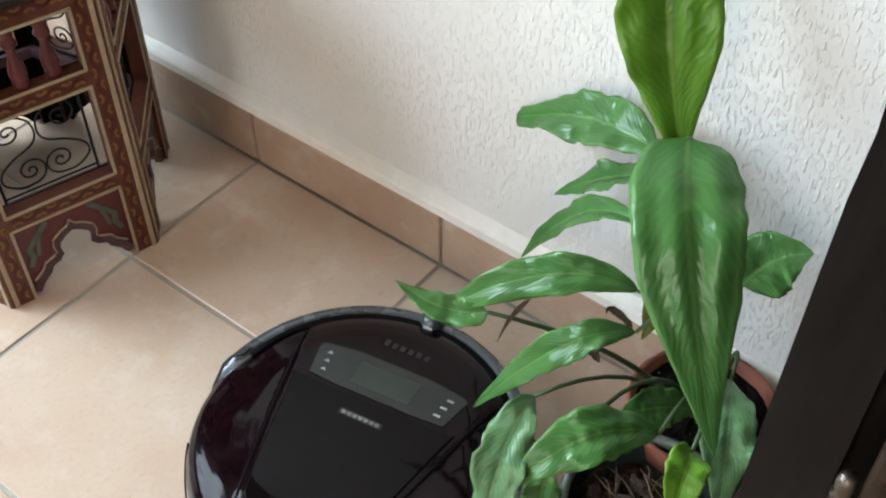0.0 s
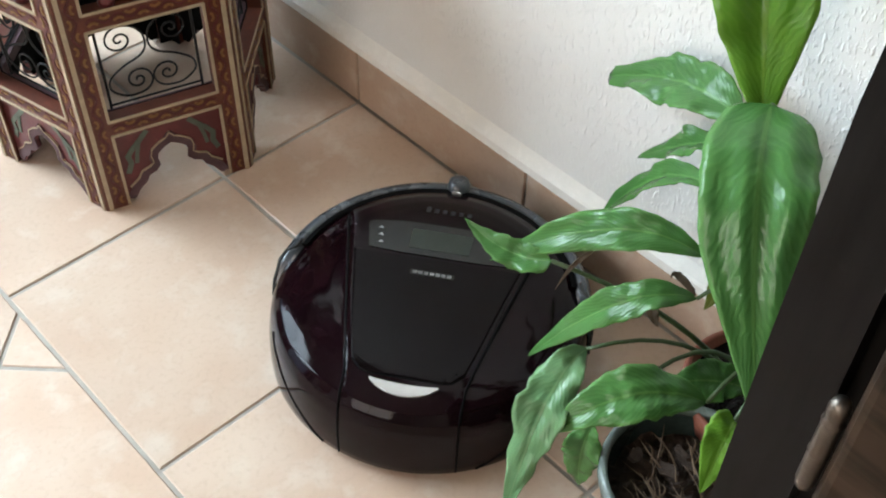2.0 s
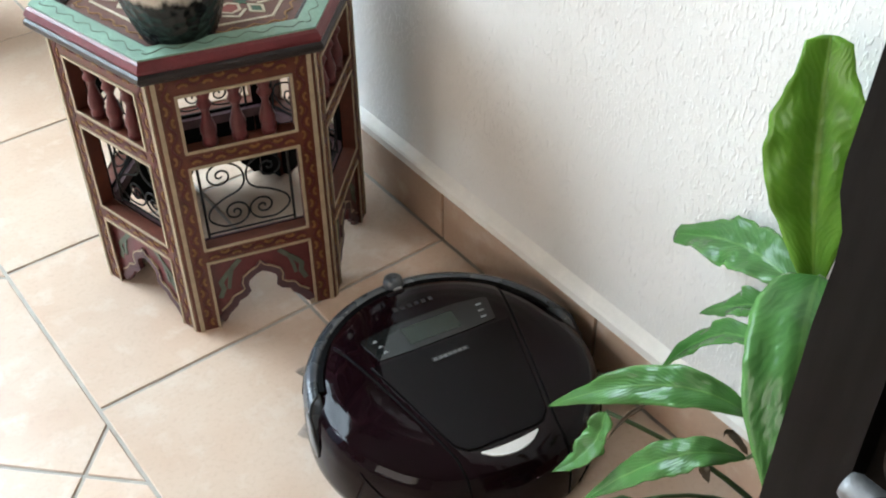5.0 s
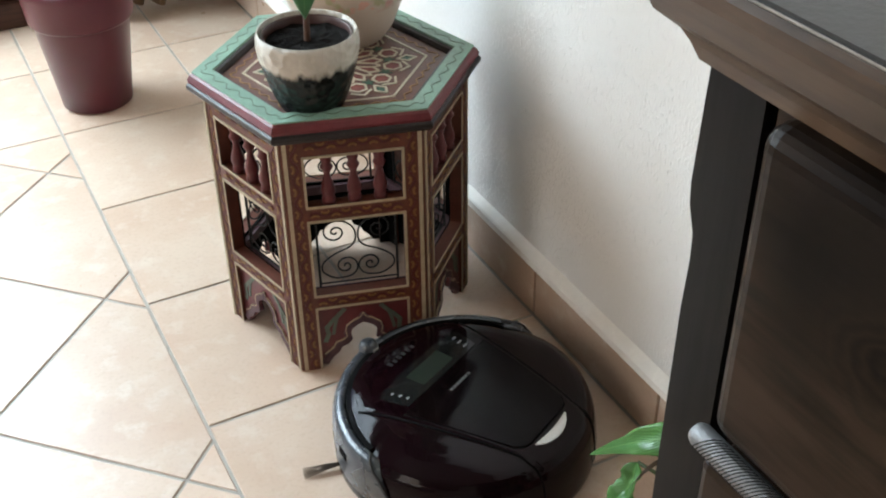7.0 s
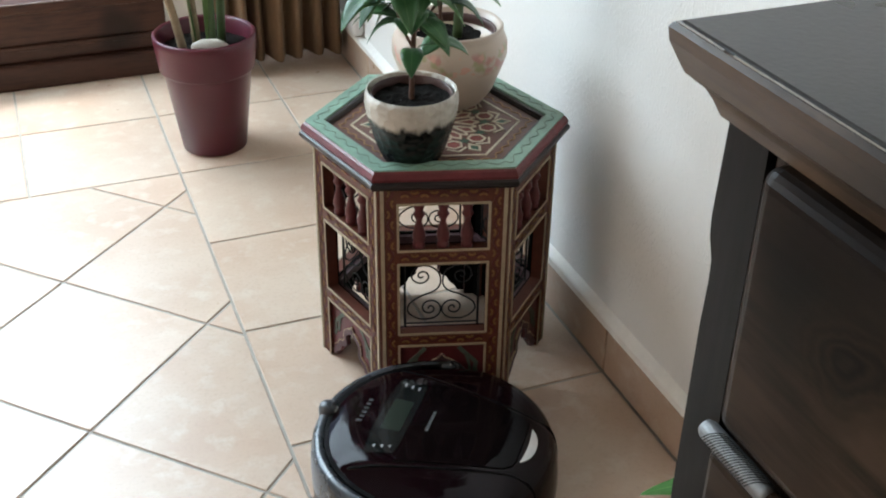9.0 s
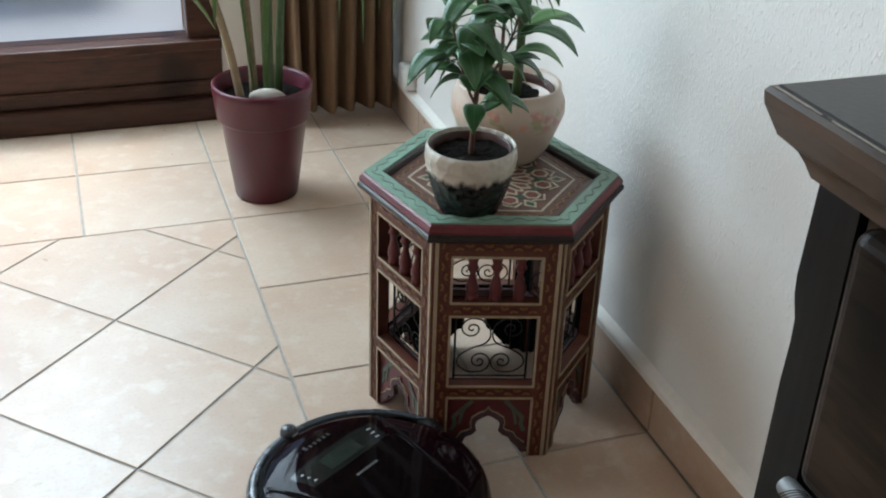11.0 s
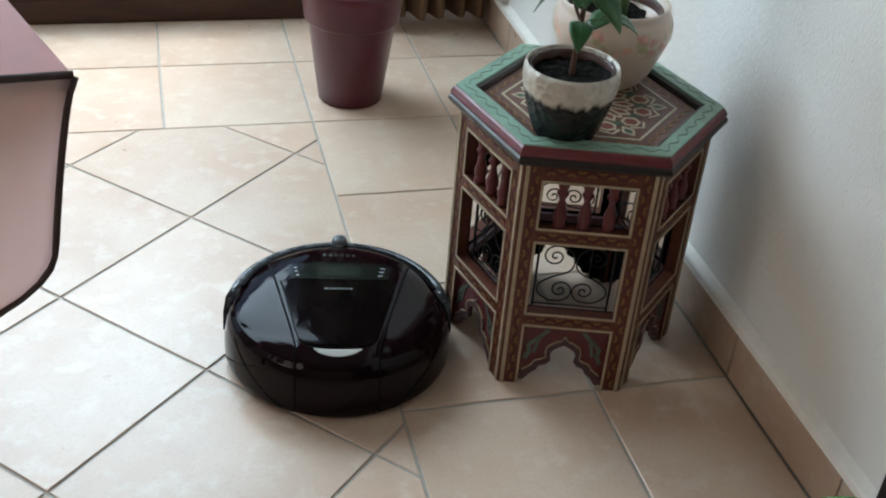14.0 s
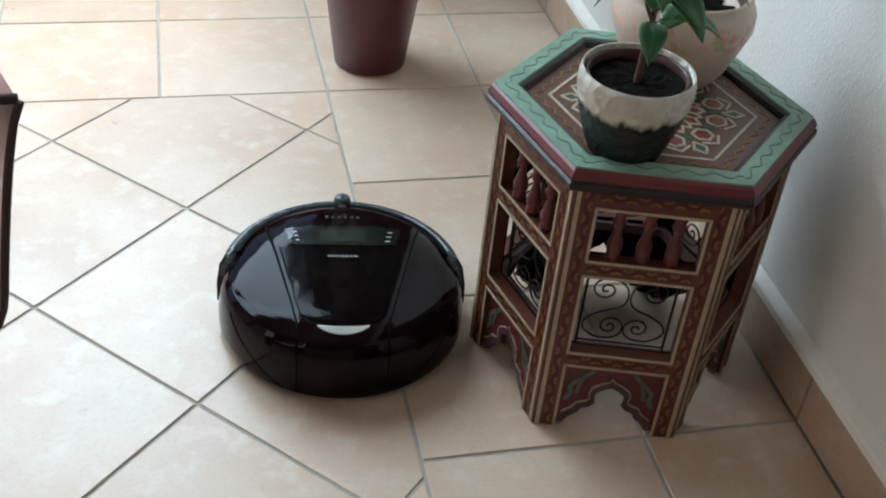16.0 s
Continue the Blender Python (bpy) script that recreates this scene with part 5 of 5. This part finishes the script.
for k, (a, b, c, w, face, fold, wave, material) in enumerate(BLADES):
    leaf_part("blade", lily, material, Vector(a) - O, Vector(b) - O, Vector(c) - O, w, face, fold=fold, wave=wave * 1.5, seed=k, nl=40, nw=14, shape=0.9 if k == 0 else 0.42 if k in (8, 9, 10) else 0.6, blunt={0: 0.40, 1: 0.35}.get(k, 0.0), full=0.55 if k == 8 else 0.72, taper=0.6 if k == 8 else 0.3, pleat={0: 0.05, 8: 0.075, 4: 0.05, 7: 0.05}.get(k, 0.03))
    root = Vector((0.012 * math.cos(k * 2.4), 0.012 * math.sin(k * 2.4), -0.004))
    end = Vector(a) - O
    knee = (root + end) * 0.5 + Vector((0.01, 0.0, 0.03 + 0.02 * (k % 3)))
    part("leaf_stalk", tube(bmesh.new(), bezier(root, knee, end, 8), 0.0026, 7, 0.0018), STEM, lily, smooth=True)
# withered scraps of leaf on the stalks
for k, (a, b, c, w) in enumerate((((-0.179, -0.547, 0.283), (-0.196, -0.541, 0.273), (-0.216, -0.541, 0.258), 0.0045), ((-0.133, -0.585, 0.210), (-0.137, -0.592, 0.204), (-0.140, -0.600, 0.199), 0.010), ((-0.105, -0.610, 0.222), (-0.105, -0.588, 0.231), (-0.110, -0.585, 0.227), 0.007))):
    leaf_part("withered_leaf", lily, DRY, Vector(a) - O, Vector(b) - O, Vector(c) - O, w, (-0.6, -0.4, 0.6), fold=0.6, wave=0.35, seed=40 + k, nl=12, nw=6)
KNEE = Vector((-0.186, -0.510, 0.246))
loose_blade = leaf_part("blade", lily, LILY, (0, 0, 0), (-0.014, 0.040, -0.008), (-0.024, 0.084, 0.006), 0.028, (-0.6, -0.4, 0.7), fold=0.5, wave=0.22, seed=6, nl=24, nw=8)
loose_blade.location = KNEE - O
# long bent stalk to the leaf that lies over the robot
part("leaf_stalk", tube(bmesh.new(), bezier((-0.01, 0.01, 0.0), (-0.055, 0.075, 0.085), KNEE - O, 10), 0.0034, 7, 0.002), STEM, lily, smooth=True)

# ---- covered seat, curtain, socket ----
seat = empty("covered_stool", Matrix.Translation((-0.888, -0.057, 0.012)))
tagged(seat, "low stool under a pink fabric cover with dark brown piping", "stool")
edge = Vector((-0.995, -0.075, 0)).normalized()
back = Vector((-0.35, 0.94, 0)).normalized()
bm = bmesh.new()
prism(bm, [(0, 0), tuple(edge.xy * 0.42), tuple(edge.xy * 0.42 + back.xy * 0.42), tuple(back.xy * 0.42)], 0.535, 0.560)
bmesh.ops.bevel(bm, geom=list(bm.edges), offset=0.006, segments=3, profile=0.5, affect="EDGES")
part("seat_cover", bm, ROSE_FABRIC, seat, "deep rose fabric top")


def flap(side_a, side_b):
    """Hanging panel whose hem is rounded at the corners, gently waved."""
    n, h = 22, 16
    bm = bmesh.new()
    rows = []
    for i in range(h + 1):
        t = i / h
        inset = 0.056 * t ** 0.75 + 0.060 * max(0.0, (t - 0.72) / 0.28) ** 2.2
        row = []
        for j in range(n + 1):
            q = j / n
            p = side_a * (inset + (0.42 - 2 * inset) * q) + Vector((0, 0, 0.556 - 0.285 * t))
            p += side_b * (-0.004 - 0.006 * math.sin(q * 19 + t * 2) * t)
            row.append(bm.verts.new(p))
        rows.append(row)
    for p, q in zip(rows, rows[1:]):
        for j in range(n):
            bm.faces.new((p[j], p[j + 1], q[j + 1], q[j]))
    line = [r[0].co.copy() for r in rows] + [v.co.copy() for v in rows[-1][1:]] + [r[-1].co.copy() for r in rows[::-1][1:]]
    return bm, line


bm, line = flap(edge, back)
cloth = part("skirt", bm, PINK, seat, "pale pink hanging panel", smooth=True)
cloth.modifiers.new("thickness", "SOLIDIFY").thickness = 0.0015
part("piping", tube(bmesh.new(), line, 0.0040, 6), PIPING, cloth, smooth=True)
part("top_piping", tube(bmesh.new(), [Vector((0, 0, 0.557)), edge * 0.42 + Vector((0, 0, 0.557))], 0.0048, 8), PIPING, seat, smooth=True)
for u, v in ((0.24, 0.06), (0.38, 0.06), (0.24, 0.36), (0.38, 0.36)):
    q = edge * u + back * v
    part("leg", tube(bmesh.new(), [q - Vector((0, 0, 0.012)), q + Vector((0, 0, 0.536))], 0.016, 8, 0.02), DARK_WOOD, seat)

bm = bmesh.new()
n = 120
cols = []
for i in range(n + 1):
    s = i / n
    x = -0.335 + 0.345 * s
    y = 1.405 + 0.026 * math.sin(s * 46) + 0.010 * math.sin(s * 17 + 1)
    cols.append([bm.verts.new((x + 0.006 * math.sin(z * 3 + s * 9), y + 0.006 * math.sin(z * 2.2 + s * 21), z)) for z in (0.028, 0.15, 0.35, 0.7, 1.2, 1.7, 2.2)])
for p, q in zip(cols, cols[1:]):
    for j in range(6):
        bm.faces.new((p[j], q[j], q[j + 1], p[j + 1]))
curtain = part("curtain", bm, CURTAIN, smooth=True)
tagged(curtain, "ochre brown gathered curtain hanging beside the garden window", "curtain")
curtain.modifiers.new("thickness", "SOLIDIFY").thickness = 0.003
rail = part("curtain_rail", tube(bmesh.new(), [(-3.1, 1.405, 2.21), (0.02, 1.405, 2.21)], 0.012, 10), WINDOW_WOOD)
tagged(rail, "brown wooden curtain rail above the window", "curtain rail")
socket = part("wall_socket", boxed(XW - 0.030, XW + 0.002, 1.275, 1.345, 0.105, 0.165, bevel=0.010, seg=3), WHITE_PLASTIC, smooth=True)
tagged(socket, "white plastic wall socket above the skirting", "socket")


# ---- tiles: each one a piece of the floor ----
def clip(poly, nx, ny, d):
    """The part of a polygon where nx * x + ny * y <= d."""
    out = []
    for (x0, y0), (x1, y1) in zip(poly, poly[1:] + poly[:1]):
        a, b = nx * x0 + ny * y0 - d, nx * x1 + ny * y1 - d
        if a <= 0:
            out.append((x0, y0))
        if a * b < 0:
            t = a / (a - b)
            out.append((x0 + (x1 - x0) * t, y0 + (y1 - y0) * t))
    return out


def tile_mesh(poly, gap=0.0024, soft=0.0012, depth=0.008):
    """A tile with eased edges, its joint half-width taken off all round."""
    m = len(poly)
    area = sum(x0 * y1 - x1 * y0 for (x0, y0), (x1, y1) in zip(poly, poly[1:] + poly[:1]))
    if area < 0:
        poly = poly[::-1]

    def inset(k):
        out = []
        for i in range(m):
            p, q, r = Vector(poly[i - 1]), Vector(poly[i]), Vector(poly[(i + 1) % m])
            d0, d1 = (q - p).normalized(), (r - q).normalized()
            n0, n1 = Vector((-d0.y, d0.x)), Vector((-d1.y, d1.x))
            bis = n0 + n1
            out.append(q + bis * (k / max(0.3, 1 + n0.dot(n1))))
        return out
    rings = [(inset(gap), -depth), (inset(gap), -soft), (inset(gap + soft), 0.0)]
    vs, fs = [], []
    for ring, z in rings:
        vs += [(p.x, p.y, z) for p in ring]
    for k in range(2):
        for i in range(m):
            j = (i + 1) % m
            fs.append((k * m + i, k * m + j, (k + 1) * m + j, (k + 1) * m + i))
    fs.append(tuple(range(2 * m, 3 * m)))
    me = bpy.data.meshes.new("tile")
    me.from_pydata(vs, [], fs)
    me.materials.append(FLOOR_TILE)
    return me


def lay(poly, shared={}):
    if len(poly) < 3:
        return
    area = abs(sum(x0 * y1 - x1 * y0 for (x0, y0), (x1, y1) in zip(poly, poly[1:] + poly[:1]))) / 2
    if area < 0.0008:
        return
    cx, cy = sum(p[0] for p in poly) / len(poly), sum(p[1] for p in poly) / len(poly)
    local = [(x - cx, y - cy) for x, y in poly]
    key = tuple(round(v, 4) for p in local for v in p)
    if key not in shared:
        shared[key] = tile_mesh(local)
    ob = new("tile", shared[key])
    ob.parent = floor
    ob.location = (cx, cy, random.uniform(-0.0003, 0.0003))


def rect(x0, x1, y0, y1):
    return [(x0, y0), (x1, y0), (x1, y1), (x0, y1)]


y = -8 * T
while y < YN - 0.02:
    y1 = min(y + T, YN)
    lay(rect(L1, XB, y, y1))
    lay(rect(L2, L1, y, y1))
    y += T
x = L2
while x > XWEST + 0.02:
    x0 = max(x - T, XWEST)
    lay(rect(x0, x, YF, YF + T))
    lay(rect(x0, x, YF + T, YN))
    x -= T
HD = T / math.sqrt(2)
NX, NY = -0.767, 0.134          # a crossing of the diagonal joints
for i in range(-18, 12):
    for j in range(-22, 8):
        if (i + j) % 2:
            continue
        cx, cy = NX + i * HD, NY + (j + 1) * HD
        poly = [(cx, cy - HD), (cx + HD, cy), (cx, cy + HD), (cx - HD, cy)]
        for nx, ny, d in ((1, 0, L2), (0, 1, YF), (-1, 0, -XWEST), (0, -1, -YSOUTH)):
            poly = clip(poly, nx, ny, d) if len(poly) >= 3 else []
        lay(poly)

me = bpy.data.meshes.new("skirting_tile")
bm = boxed(-0.006, 0.006, -T / 2 + 0.002, T / 2 - 0.002, 0.001, 0.0805, bevel=0.0012, seg=1)
bm.to_mesh(me)
bm.free()
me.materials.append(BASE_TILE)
y = -8 * T
while y + T < YN + 0.1:
    ob = new("skirting_tile", me)
    ob.parent = base
    ob.location = (XB + 0.006, y + T / 2, 0)
    y += T


# ---- what moves ----
def motions():
    rows = [
        (0, -0.274, -0.426, -79.1), (0.5, -0.214, -0.392, -60.7), (1, -0.153, -0.353, -62.8), (1.25, -0.183, -0.372, -62.9), (1.5, -0.21, -0.385, -63), (2, -0.193, -0.365, -54.4),
        (2.45, -0.15, -0.309, -41.8), (2.75, -0.178, -0.337, -41.4), (3, -0.197, -0.357, -40), (3.25, -0.19, -0.346, -36.7), (3.5, -0.179, -0.331, -33.4), (4, -0.162, -0.241, -14.9),
        (4.5, -0.157, -0.2, -10.9), (4.7, -0.164, -0.231, -10.2), (5, -0.173, -0.268, -9.9), (5.6, -0.179, -0.274, -3.2), (6.4, -0.196, -0.232, 15.7), (7.3, -0.209, -0.182, 30.5),
        (7.5, -0.197, -0.209, 32.2), (8, -0.188, -0.227, 32.6), (8.3, -0.221, -0.201, 41), (8.6, -0.262, -0.178, 54.4), (8.8, -0.302, -0.153, 53.9), (9, -0.326, -0.139, 51.4),
        (9.2, -0.319, -0.194, 46.7), (10.2, -0.418, -0.162, 39.4), (11, -0.468, -0.086, 32.8), (11.3, -0.477, -0.055, 28.3), (11.55, -0.499, -0.014, 15.7), (12, -0.485, -0.063, 15.5),
        (12.5, -0.487, -0.069, 19.1), (12.8, -0.52, -0.042, 31.9), (13.05, -0.547, -0.005, 36.7), (13.3, -0.573, 0.046, 25.6), (13.55, -0.584, 0.082, 14.4), (14, -0.567, 0.16, -9.6),
        (14.3, -0.542, 0.195, -22), (14.5, -0.548, 0.189, -25.1), (14.8, -0.569, 0.142, -24.8), (15, -0.578, 0.127, -24.9), (15.5, -0.564, 0.192, -10.1), (16, -0.561, 0.279, -7.7)]
    walk(robot, [(t, pose(x, y, 0, 0, 0, a)) for t, x, y, a in rows])
    # the blade that rides on the robot slips off it and hangs
    hang = Vector((-0.024, 0.084, 0.006)).rotation_difference(Vector((-0.054, 0.026, -0.098)))
    half_way = Vector((-0.024, 0.084, 0.006)).rotation_difference(Vector((-0.052, 0.070, -0.045)))
    at = KNEE - O
    still = Matrix.Translation(at)
    walk(loose_blade, [(0.0, still), (3.6, still), (4.2, Matrix.LocRotScale(at, half_way, None)), (4.6, Matrix.LocRotScale(at, hang, None)), (16.0, Matrix.LocRotScale(at, hang, None))])
    walk(side_brush, [(k / 10, pose(-0.118, 0.095, 0.007, 0, 0, 62 * k)) for k in range(161)])


motions()
